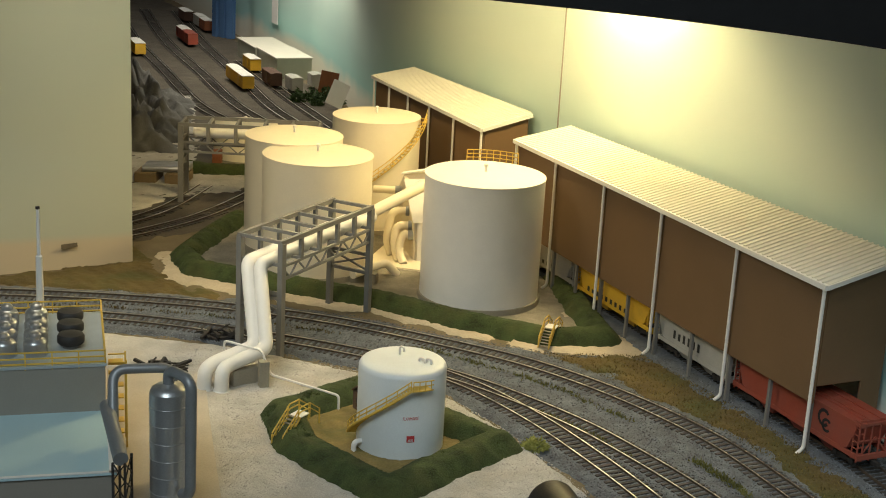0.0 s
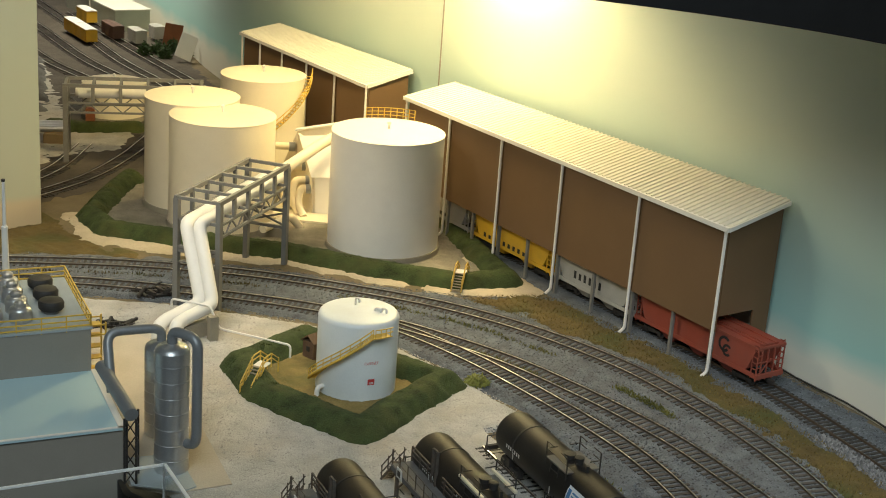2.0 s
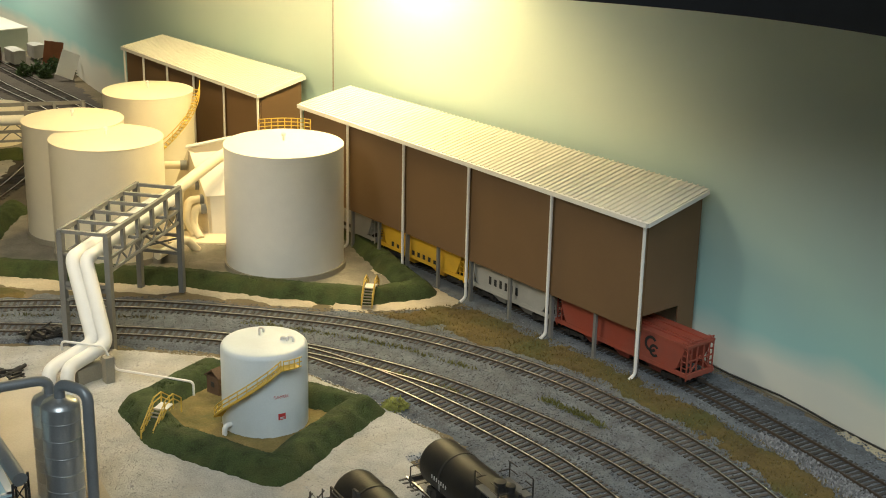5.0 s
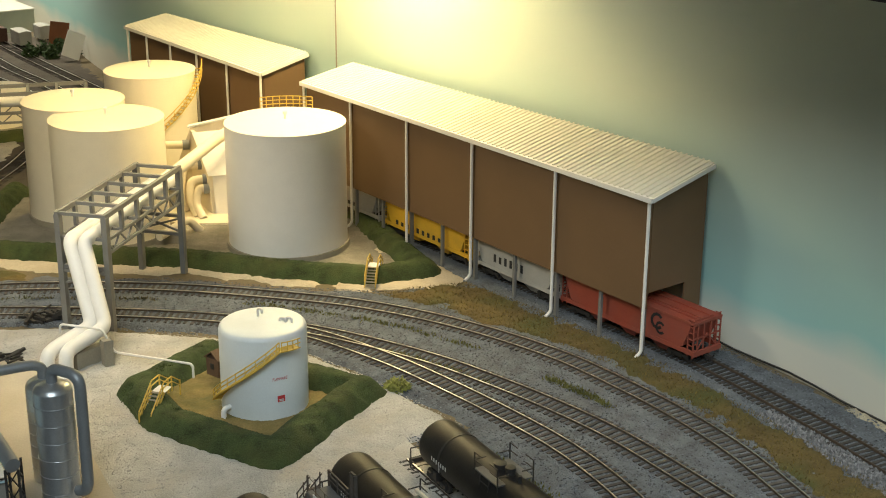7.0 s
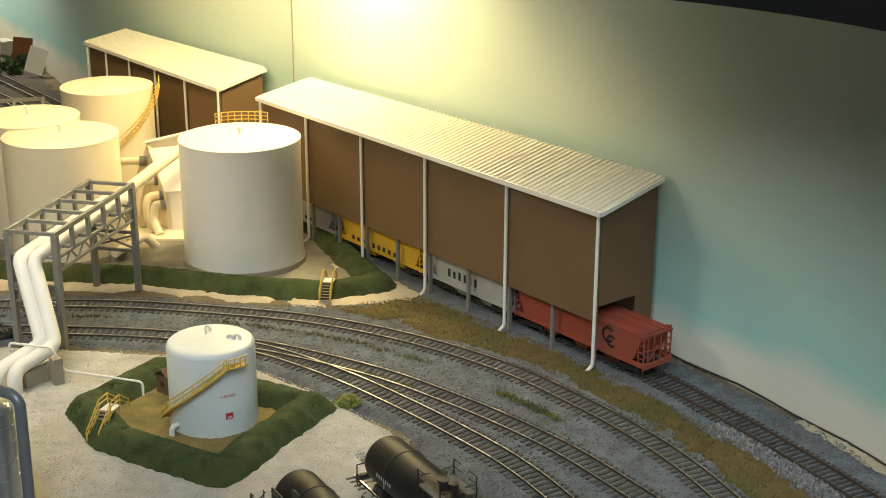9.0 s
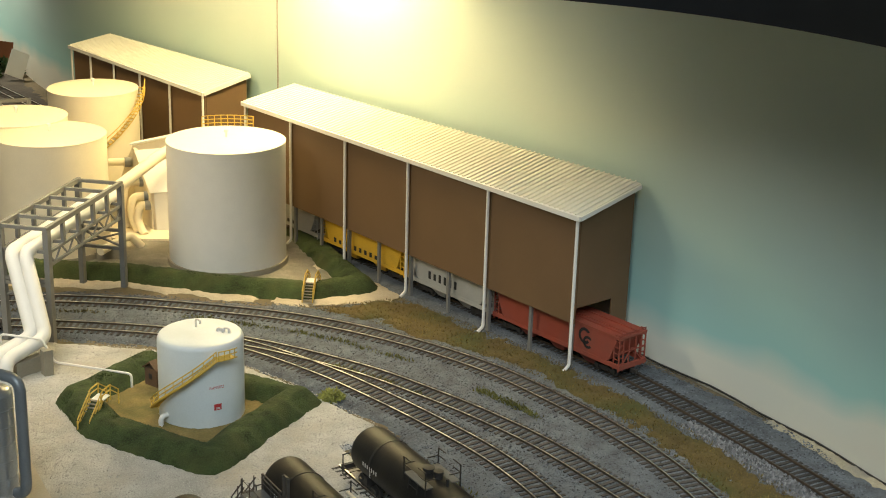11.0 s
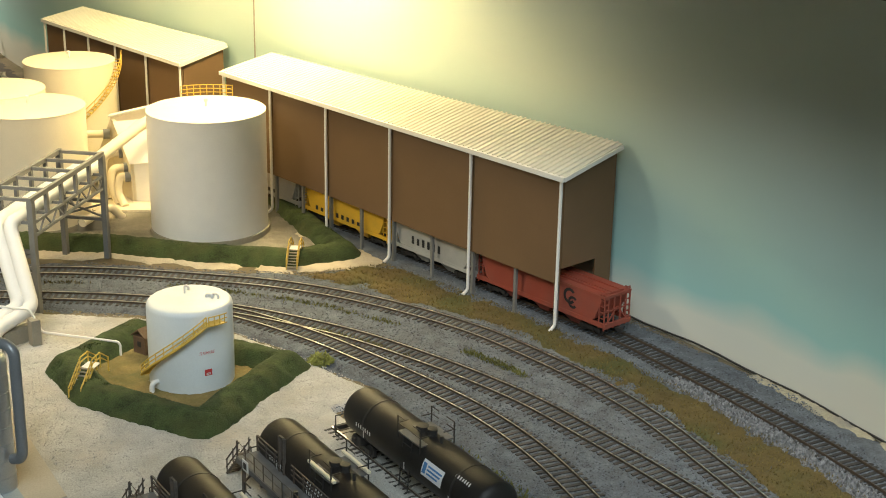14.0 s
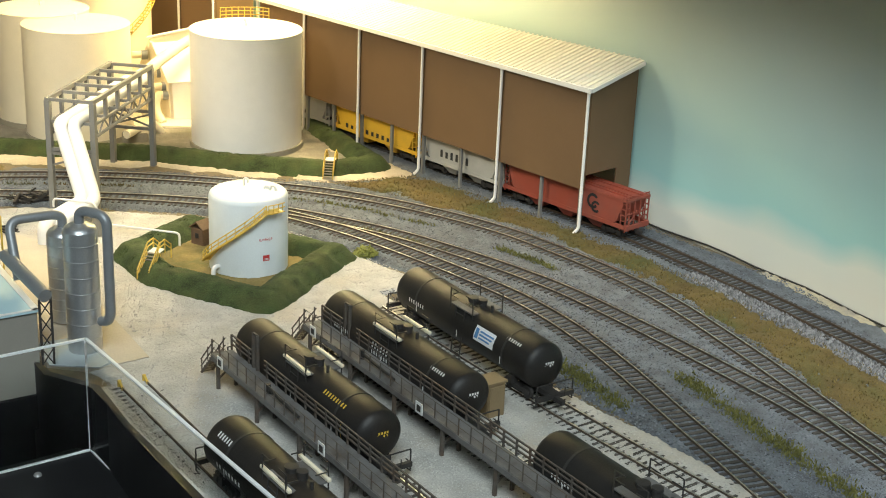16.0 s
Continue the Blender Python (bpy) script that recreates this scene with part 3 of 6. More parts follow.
# ---- storage tanks ----
def storage_tank(c, r, h, label, rail_at=None, mat=CREAM, group="large storage tanks", stair=None):
    t = thing("storage_tank", label, "storage tank", pose(c[0], c[1], 0.0026), group)
    part("base_ring", lathe(bmesh.new(), [(0, 0), (r * 1.035, 0), (r * 1.035, 0.004), (r * 1.03, 0.0065), (0, 0.0065)], 72), CONCRETE, t, "tan concrete base ring", True)
    part("shell", lathe(bmesh.new(), [(0, 0.0065), (r, 0.0065), (r, h - 0.0012), (r * 1.006, h - 0.001), (r * 1.006, h), (r * 0.99, h + 0.0002), (0, h + 0.0002)], 96), mat, t, "", True)
    part("roof", lathe(bmesh.new(), [(r * 0.985, h), (r * 0.97, h + 0.0004), (r * 0.5, h + 0.0018), (0, h + 0.0028), (0, h)], 72), mat, t, "shallow cone roof", True)
    part("vent", lathe(bmesh.new(), [(0, 0), (0.0012, 0), (0.0012, 0.005), (0.0022, 0.0055), (0.0022, 0.008), (0.0008, 0.009), (0, 0.009)], 16, (0, 0, h + 0.0022)), WHITE, t, "white roof vent", True)
    if rail_at is not None:
        bm = bmesh.new()
        n = 9
        ring = [Vector((math.cos(a), math.sin(a), 0)) for a in (radians(rail_at) + (k / (n - 1) - 0.5) * 0.95 for k in range(n))]
        for k, d in enumerate(ring):
            bar(bm, d * r * 0.97 + Vector((0, 0, h)), d * r * 0.97 + Vector((0, 0, h + 0.012)), 0.0008)
            if k:
                for z in (0.004, 0.008, 0.012):
                    bar(bm, ring[k - 1] * r * 0.97 + Vector((0, 0, h + z)), d * r * 0.97 + Vector((0, 0, h + z)), 0.0007)
        part("roof_railing", bm, YELLOW, t, "yellow roof edge railing")
    if stair is not None:
        a0, a1 = radians(stair[0]), radians(stair[1])
        bm, st = bmesh.new(), bmesh.new()
        n = 40
        for k in range(n):
            a, z = a0 + (a1 - a0) * k / (n - 1), 0.008 + (h - 0.008) * k / (n - 1)
            d = Vector((math.cos(a), math.sin(a), 0))
            bar(st, d * r + Vector((0, 0, z)), d * (r + 0.008) + Vector((0, 0, z)), 0.0022, 0.0007)
            if k % 4 == 0:
                bar(bm, d * (r + 0.008) + Vector((0, 0, z)), d * (r + 0.008) + Vector((0, 0, z + 0.011)), 0.0007)
        for off in (0.0, 0.006, 0.011):
            tube(bm, [Vector((math.cos(a) * (r + 0.008), math.sin(a) * (r + 0.008), 0.008 + (h - 0.008) * k / 40 + off)) for k, a in ((k, a0 + (a1 - a0) * k / 40) for k in range(41))], 0.0005, 5)
        part("stair_treads", st, YELLOW, t)
        part("stair_railing", bm, YELLOW, t, "yellow spiral stair railing")
    return t


storage_tank((0.0229, 1.3545), 0.0608, 0.1305, "large white cylindrical storage tank with a yellow roof railing", 84, WHITE)
storage_tank((-0.1552, 1.4163), 0.0581, 0.1262, "large cream storage tank on a tan base beside the pipe rack")
storage_tank((-0.1924, 1.4905), 0.0538, 0.1290, "large cream storage tank behind the nearer ones")
storage_tank((-0.1131, 1.6085), 0.0520, 0.1335, "large cream storage tank with a yellow spiral stair", stair=(-160, -5))


def small_tank(c):
    r, h = 0.0338, 0.0655
    t = thing("product_tank", "white domed product tank with yellow curved stair and red signs", "storage tank", pose(c[0], c[1] - 0.005, 0.0024))
    part("base_ring", lathe(bmesh.new(), [(0, 0), (r * 1.03, 0), (r * 1.03, 0.002), (0, 0.002)], 64), CONCRETE, t, "tan base ring", True)
    prof = [(0, 0.002), (r, 0.002), (r, h)]
    prof += [(r - 0.004 * (1 - math.cos(a)) - 0.0002, h + 0.004 * math.sin(a)) for a in (radians(d) for d in (15, 30, 45, 60, 75))]
    prof += [(r * 0.8, h + 0.0045), (r * 0.5, h + 0.0062), (r * 0.2, h + 0.007), (0, h + 0.0072)]
    part("shell", lathe(bmesh.new(), prof, 96), COOLWHITE, t, "", True)
    part("vent", tube(bmesh.new(), rounded([(-0.003, 0.004, h + 0.005), (-0.003, 0.004, h + 0.0135), (0.0, 0.0025, h + 0.0135), (0.0, 0.0025, h + 0.010)], 0.0018), 0.0010, 10), WHITE, t, "white gooseneck roof vent", True)
    bm = bmesh.new()
    for dx in (0.013, 0.018):
        tube(bm, rounded([(dx, -0.006, h + 0.003), (dx, -0.006, h + 0.009), (dx + 0.004, -0.008, h + 0.009), (dx + 0.004, -0.008, h + 0.005)], 0.002), 0.0011, 8)
    lathe(bm, [(0, 0), (0.002, 0), (0.002, 0.003), (0, 0.003)], 12, (0.016, -0.004, h + 0.0045))
    part("roof_valves", bm, WHITE, t, "cluster of white roof valves", True)
    a0, a1, z0, z1 = radians(-171), radians(-76), 0.0105, 0.0605
    st, ra, pl = bmesh.new(), bmesh.new(), bmesh.new()
    n = 34
    for k in range(n):
        a, z = a0 + (a1 - a0) * k / (n - 1), z0 + (z1 - z0) * k / (n - 1)
        d = Vector((math.cos(a), math.sin(a), 0))
        bar(st, d * (r + 0.0003) + Vector((0, 0, z)), d * (r + 0.0068) + Vector((0, 0, z)), 0.0016, 0.0006)
        if k % 4 == 0 or k == n - 1:
            bar(ra, d * (r + 0.0066) + Vector((0, 0, z)), d * (r + 0.0066) + Vector((0, 0, z + 0.0075)), 0.0007)
    for off, w in ((0.0, 0.0011), (0.004, 0.0005), (0.0075, 0.0005)):
        pts = [(a0 + (a1 - a0) * k / 40, z0 + (z1 - z0) * k / 40 + off) for k in range(41)]
        tube(ra, [(math.cos(a) * (r + 0.0067), math.sin(a) * (r + 0.0067), z) for a, z in pts], w, 6)
    for k in range(8):
        a = a1 + radians(2 + k * 3.2)
        b = a + radians(3.2)
        if k < 7:
            for q in ((0, z1), (0.004, z1), (0.0075, z1)):
                bar(ra, (math.cos(a) * (r + 0.008), math.sin(a) * (r + 0.008), z1 + q[0]), (math.cos(b) * (r + 0.008), math.sin(b) * (r + 0.008), z1 + q[0]), 0.0007)
            pl = bmesh.new()
            bar(pl, (math.cos(a) * (r + 0.0002), math.sin(a) * (r + 0.0002), z1), (math.cos(a) * (r + 0.0082), math.sin(a) * (r + 0.0082), z1), 0.0025, 0.0008)
            part("landing_board", pl, YELLOW, t)
        if k % 2 == 0:
            bar(ra, (math.cos(a) * (r + 0.008), math.sin(a) * (r + 0.008), z1), (math.cos(a) * (r + 0.008), math.sin(a) * (r + 0.008), z1 + 0.0078), 0.0007)
    part("stair_treads", st, YELLOW, t)
    part("stair_railing", ra, YELLOW, t, "yellow curved stair railing")
    noz = bmesh.new()
    d = Vector((math.cos(radians(-146)), math.sin(radians(-146)), 0))
    tube(noz, rounded([d * r + Vector((0, 0, 0.009)), d * (r + 0.006) + Vector((0, 0, 0.009)), d * (r + 0.006) + Vector((0, 0, 0.001))], 0.004), 0.0021, 12)
    lathe(noz, [(0, 0), (0.0028, 0), (0.0028, 0.0012), (0, 0.0012)], 12, tuple(d * (r + 0.006) + Vector((0, 0, 0.001))))
    part("outlet_pipe", noz, WHITE, t, "white outlet elbow", True)
    for a, z, w, h2, mat, lab in ((-72, 0.0165, 0.0060, 0.0052, LETTERR, "small red warning sign"),):
        bm = bmesh.new()
        k = int(w / 0.0012)
        span = w / r
        cols = [radians(a) + span * (i / k - 0.5) for i in range(k + 1)]
        if h2 < 0.004:
            for i in range(0, k, 1):
                lean = 0.0005 * (i % 3)
                a_, b_ = cols[i] + 0.004, cols[i + 1] - 0.004
                vs = [bm.verts.new((math.cos(q) * (r + 0.00025), math.sin(q) * (r + 0.00025), zz)) for q, zz in ((a_, z), (b_, z), (b_, z + h2 * 0.55 - lean), (a_, z + h2 * 0.55))]
                bm.faces.new(vs)
        else:
            for a_, b_ in zip(cols, cols[1:]):
                bm.faces.new([bm.verts.new((math.cos(q) * (r + 0.00025), math.sin(q) * (r + 0.00025), zz)) for q, zz in ((a_, z), (b_, z), (b_, z + h2), (a_, z + h2))])
        sign = part("sign", bm, mat, t, lab)
        if h2 > 0.004:
            bm = bmesh.new()
            for zz in (0.0008, 0.0018):
                a_, b_ = cols[1], cols[-2]
                bm.faces.new([bm.verts.new((math.cos(q) * (r + 0.0005), math.sin(q) * (r + 0.0005), z + zz + e)) for q, e in ((a_, 0), (b_, 0), (b_, 0.0006), (a_, 0.0006))])
            part("sign_lines", bm, LETTERW, sign, "white lines of tiny print")
    # the warning word, bent round the shell
    text = bpy.data.curves.new("warning_word", "FONT")
    text.body, text.size, text.align_x, text.shear = "FLAMMABLE", 0.0036, "CENTER", 0.2
    holder = bpy.data.objects.new("warning_word", text)
    scene.collection.objects.link(holder)
    bpy.context.view_layer.update()
    me = bpy.data.meshes.new_from_object(holder.evaluated_get(bpy.context.evaluated_depsgraph_get()))
    bpy.data.objects.remove(holder)
    for v in me.vertices:
        a = radians(-73) + v.co.x * 0.62 / r
        v.co = (math.cos(a) * (r + 0.0003), math.sin(a) * (r + 0.0003), 0.0345 + v.co.y)
    me.materials.clear()
    me.materials.append(LETTERR)
    word = new("warning_word", me)
    word.parent = t
    tagged(word, "red warning word")
    return t


small_tank((-0.0255, 0.9848))


# ---- loading sheds ----
def loading_shed(origin, u, posts, depth, h0, h1, label, bottom=0.044, far_depth=None, far_h1=None):
    """Shed along x (from the origin) with its back on the wall at y = depth; posts: the places of its front posts."""
    # x runs along u, y towards the wall
    m = Matrix(((u[0], u[1], 0, origin[0]), (u[1], -u[0], 0, origin[1]), (0, 0, 1, 0.0015), (0, 0, 0, 1)))
    t = thing("loading_shed", label, "shed", Matrix())
    L = posts[-1]
    far_depth, far_h1 = far_depth or depth, far_h1 or h1

    def put(bm):
        bmesh.ops.transform(bm, matrix=m, verts=bm.verts)
        return bm

    for a, b in zip(posts, posts[1:]):
        part("wall_panel", put(box(bmesh.new(), (a + 0.0006, 0.0, bottom), (b - 0.0006, 0.0016, h0 - 0.001))), BROWN, t)
    # end walls, with the car opening
    for x0, x1, dep, top in ((0.0, 0.0016, depth, h1), (L - 0.0016, L, far_depth, far_h1)):
        bm = bmesh.new()
        for y0, y1, z0 in ((0.002, dep * 0.66, 0.0585), (dep * 0.66, dep - 0.003, 0.0)):
            vs = [bm.verts.new((x, y, z)) for x in (x0, x1) for y, z in ((y0, z0), (y1, z0), (y1, h0 + (top - h0) * y1 / dep - 0.001), (y0, h0 + (top - h0) * y0 / dep - 0.001))]
            for q in ((0, 1, 2, 3), (4, 7, 6, 5), (0, 4, 5, 1), (1, 5, 6, 2), (2, 6, 7, 3), (3, 7, 4, 0)):
                bm.faces.new([vs[i] for i in q])
        part("end_wall", put(bm), BROWN, t, "brown end wall with a car opening")
    # ribbed roof
    bm = bmesh.new()
    n = int(L / 0.0062)
    over = 0.003
    prof = []
    for k in range(n):
        x = -over + (L + 2 * over) * k / n
        w = (L + 2 * over) / n
        prof += [(x, 0.0), (x + w * 0.68, 0.0), (x + w * 0.74, 0.0012), (x + w * 0.94, 0.0012)]
    prof.append((L + over, 0.0))
    rows = []
    for at_wall, dz in ((0, 0.0018), (1, 0.0018), (1, 0.0), (0, 0.0)):
        row = []
        for x, up in prof:
            k = min(max(x / L, 0), 1)
            dep, top = depth + (far_depth - depth) * k, h1 + (far_h1 - h1) * k
            y = dep if at_wall else -0.004
            row.append(bm.verts.new((x, y, h0 + (top - h0) / dep * y + dz + up)))
        rows.append(row)
    for i in range(len(prof) - 1):
        for a, b in ((0, 1), (1, 2), (2, 3), (3, 0)):
            bm.faces.new((rows[a][i], rows[a][i + 1], rows[b][i + 1], rows[b][i]))
    for i in (0, -1):
        bm.faces.new([r[i] for r in rows])
    part("roof", put(bm), ROOFW, t, "white ribbed metal roof")
    bm = bmesh.new()
    box(bm, (-0.0042, -0.0062, h0 - 0.0030), (L + 0.004, -0.0026, h0 + 0.0012))
    part("gutter", put(bm), WHITE, t, "white eaves gutter")
    for x, dep, top in ((-0.0044, depth, h1), (L + 0.0032, far_depth, far_h1)):
        bm = bmesh.new()
        bar(bm, (x, -0.004, h0 - 0.001), (x, dep, top - 0.001), 0.0014, 0.0038)
        part("barge_board", put(bm), WHITE, t, "white roof end trim")
    for i, x in enumerate(posts):
        bm = bmesh.new()
        tube(bm, rounded([(x, -0.0030, h0 - 0.002), (x, -0.0030, 0.0065), (x + 0.001, -0.0085, 0.0022)], 0.0028, 4), 0.0015, 8)
        part("downspout", put(bm), WHITE, t, "white downspout with an angled shoe", True)
        bm = bmesh.new()
        xp = min(max(x, 0.002), L - 0.002) + (0.0036 if i == 0 else 0)
        box(bm, (xp - 0.0016, 0.0018, 0), (xp + 0.0016, 0.005, h0 - 0.002))
        part("post", put(bm), GREY, t, "grey steel post")
        if i + 1 < len(posts):
            xm = (x + posts[i + 1]) / 2
            part("post", put(box(bmesh.new(), (xm - 0.0015, 0.0018, 0), (xm + 0.0015, 0.0045, h0 - 0.002))), GREY, t, "grey steel post")
    return t


loading_shed((0.2945, 1.0165), (-0.459, 0.888), (0.0, 0.1135, 0.2295, 0.3325, 0.431, 0.5205), 0.0690, 0.1420, 0.159, "long brown loading shed with a white ribbed roof and downspouts", far_depth=0.0650, far_h1=0.1535)
loading_shed((0.0145, 1.5790), (-0.449, 0.8935), (0.0, 0.0800, 0.1560, 0.2270, 0.2940, 0.3510), 0.0600, 0.1325, 0.148, "shorter brown loading shed with a white roof beyond the tanks", bottom=0.02, far_depth=0.0570, far_h1=0.1420)


# ---- rolling stock ----
def truck(parent, x, z=0.0037, mat=DARK):
    """A two-axle truck under a car, at x along it."""
    bm = bmesh.new()
    for s in (-1, 1):
        bar(bm, (x - 0.012, s * 0.0105, z + 0.0052), (x + 0.012, s * 0.0105, z + 0.0052), 0.0018, 0.0024)
        box(bm, (x - 0.004, s * 0.0105 - 0.0012, z + 0.003), (x + 0.004, s * 0.0105 + 0.0012, z + 0.0072))
        for dx in (-0.0095, 0.0095):
            box(bm, (x + dx - 0.0022, s * 0.011 - 0.001, z + 0.0032), (x + dx + 0.0022, s * 0.011 + 0.001, z + 0.0068))
    box(bm, (x - 0.0028, -0.0105, z + 0.004), (x + 0.0028, 0.0105, z + 0.0075))
    tr = part("truck", bm, mat, parent, "dark two-axle truck")
    for dx in (-0.0095, 0.0095):
        bm = bmesh.new()
        for s in (-1, 1):
            tube(bm, [(x + dx, s * 0.0075, z + 0.0048), (x + dx, s * 0.0098, z + 0.0048)], 0.0048, 16)
        tube(bm, [(x + dx, -0.008, z + 0.0048), (x + dx, 0.008, z + 0.0048)], 0.0008, 6)
        part("wheelset", bm, DARK, tr)


def bars_text(bm, x0, x1, y, z0, z1, n, facing=-1, seed=1):
    """Plain bars in place of lettering on an upright side."""
    rng = random.Random(seed)
    w = (x1 - x0) / n
    for k in range(n):
        a, b = x0 + w * (k + 0.16), x0 + w * (k + 0.64)
        lo, hi = z0, z1 - rng.choice((0, 0, 0.15)) * (z1 - z0)
        bm.faces.new([bm.verts.new(v) for v in ((a, y, lo), (b, y, lo), (b, y, hi), (a, y, hi))])


def hopper_car(s, length, mat, label, ink, words, logo=False, ends_up=1):
    """A covered hopper car; its place along the shed is s."""
    u, v = Vector((-0.459, 0.888)), Vector((0.888, 0.459))
    p = Vector((0.2945, 1.0165)) + u * s + v * 0.0260
    # local x points towards the camera's end (-u), local y away from the camera (v)
    m = Matrix(((-u.x, v.x, 0, p.x), (-u.y, v.y, 0, p.y), (0, 0, 1, 0.0018), (0, 0, 0, 1)))
    t = thing("hopper_car", label, "freight car", m, "hopper cars under the shed")
    L, W, z0, z1 = length / 2, 0.0166, 0.0165, 0.0438
    bm = bmesh.new()
    body = L - 0.0095
    # outline along the length, with slope sheets at the ends and bays below
    prof = [(-body - 0.003, z1), (body + 0.003, z1), (body + 0.003, z1 - 0.006), (body - 0.004, z0 + 0.004), (body - 0.012, z0)]
    prof += [(-body + 0.012, z0), (-body + 0.004, z0 + 0.004), (-body - 0.003, z1 - 0.006)]
    prof = [(x, z - 0.0024 if z == z1 else z) for x, z in prof]
    sides = [[bm.verts.new((x, y, z)) for x, z in prof] for y in (-W, W)]
    for f in (sides[0], sides[1]):
        bm.faces.new(f)
    for i in range(len(prof)):
        j = (i + 1) % len(prof)
        bm.faces.new((sides[0][i], sides[0][j], sides[1][j], sides[1][i]))
    bmesh.ops.triangulate(bm, faces=[f for f in bm.faces if len(f.verts) > 4])
    part("body", bm, mat, t)
    bays = 3 if length > 0.15 else 2
    w = 2 * (body - 0.014) / bays
    for k in range(bays):
        a = body - 0.014 - w * (k + 0.5)
        bm = bmesh.new()
        low, top = [[bm.verts.new((a + x, y, z)) for x, y in ((-q, -p), (q, -p), (q, p), (-q, p))] for q, p, z in ((0.005, 0.008, 0.0058), (0.014, 0.0145, z0 - 0.0002))]
        bm.faces.new(low), bm.faces.new(top)
        for i in range(4):
            bm.faces.new((low[i], low[(i + 1) % 4], top[(i + 1) % 4], top[i]))
        part("discharge_bay", bm, mat, t)
    bm = bmesh.new()
    box(bm, (-L + 0.002, -W - 0.0006, z1 - 0.0022), (L - 0.002, W + 0.0006, z1), None)
    box(bm, (-L + 0.004, -W * 0.55, z1), (L - 0.004, W * 0.55, z1 + 0.0016))
    part("roof", bm, mat, t)
    bm = bmesh.new()
    for y in (-0.0052, 0.0052):
        box(bm, (-L + 0.003, y - 0.0014, z1 + 0.0018), (L - 0.003, y + 0.0014, z1 + 0.0026))
    part("roof_walk", bm, mat, t, "roof running boards")
    bm = bmesh.new()
    box(bm, (-L + 0.003, -W - 0.0004, z0 - 0.0015), (L - 0.003, -W + 0.0014, z0 + 0.0024))
    box(bm, (-L + 0.003, W - 0.0014, z0 - 0.0015), (L - 0.003, W + 0.0004, z0 + 0.0024))
    for e in (-1, 1):
        box(bm, (e * (L - 0.0018) - 0.0012, -W, z0 - 0.0022), (e * (L - 0.0018) + 0.0012, W, z0 + 0.002))
    part("side_sill", bm, mat, t)
    # end frames with ladders
    for e in (-1, 1):
        bm = bmesh.new()
        x = e * (L - 0.0025)
        for y in (-W + 0.0006, -W + 0.0055, -0.004, 0.004, W - 0.0055, W - 0.0006):
            bar(bm, (x, y, z0 - 0.004), (x, y, z1 - 0.001), 0.0010)
        for y0, y1 in ((-W + 0.0006, -W + 0.0055), (W - 0.0055, W - 0.0006)):
            for k in range(7):
                z = z0 - 0.003 + k * 0.0055
                bar(bm, (x, y0, z), (x, y1, z), 0.0008)
        bar(bm, (x, -W + 0.005, z0 + 0.002), (x, 0, z1 - 0.012), 0.0009)
        bar(bm, (x, W - 0.005, z0 + 0.002), (x, 0, z1 - 0.012), 0.0009)
        bar(bm, (x, -W, z0 + 0.013), (x, W, z0 + 0.013), 0.0009)
        for y in (-W + 0.0006, W - 0.0006):
            for k in range(6):
                bar(bm, (x, y, z0 + 0.001 + k * 0.0055), (x - e * 0.006, y, z0 + 0.001 + k * 0.0055), 0.0007)
            bar(bm, (x - e * 0.006, y, z0 - 0.003), (x - e * 0.006, y, z1 - 0.002), 0.0009)
        part("end_ladder", bm, mat, t)
        truck(t, e * (L - 0.022))
        bm = bmesh.new()
        box(bm, (e * (L + 0.0015) - 0.0035, -0.0016, 0.0095), (e * (L + 0.0015) + 0.0035, 0.0016, 0.0128))
        part("coupler", bm, DARK, t)
    if words:
        bm = bmesh.new()
        x0, x1, n, za, zb = words
        bars_text(bm, x0, x1, -W - 0.0003, za, zb, n)
        part("lettering", bm, ink, t, "plain bars of side lettering")
    if logo:
        bm = bmesh.new()
        c = Vector((L - 0.042, 0.031))
        for r0, r1, dx, dz in ((0.0075, 0.0048, -0.001, 0.002), (0.0058, 0.0035, 0.003, -0.003)):
            pts = [(c.x + dx + math.cos(a) * r, -W - 0.0003, c.y + dz + math.sin(a) * r) for r in (r0, r1) for a in (radians(40 + 280 * k / 10) for k in range(11))]
            vs = [bm.verts.new(q) for q in pts]
            for k in range(10):
                bm.faces.new((vs[k], vs[k + 1], vs[k + 12], vs[k + 11]))
        part("emblem", bm, INK, t, "dark emblem of two interlocked rings")
    return t


hopper_car(0.0335, 0.163, REDCAR, "red covered hopper car standing half out of the shed", INK, None, True)
hopper_car(0.1795, 0.124, GREYCAR, "pale grey hopper car with black lettering under the shed", INK, (-0.031, 0.0155, 6, 0.0235, 0.0315))
hopper_car(0.3190, 0.146, YELCAR, "yellow hopper car with dark lettering under the shed", INK, (-0.05, 0.03, 9, 0.019, 0.024))
hopper_car(0.4680, 0.142, GREYCAR, "weathered grey hopper car deep under the shed", INK, (-0.03, 0.03, 6, 0.018, 0.023))

YARD_D = Vector((0.326, -0.945))
YARD_N = Vector((0.945, 0.326))
YARD_ANGLE = math.atan2(YARD_D.y, YARD_D.x)


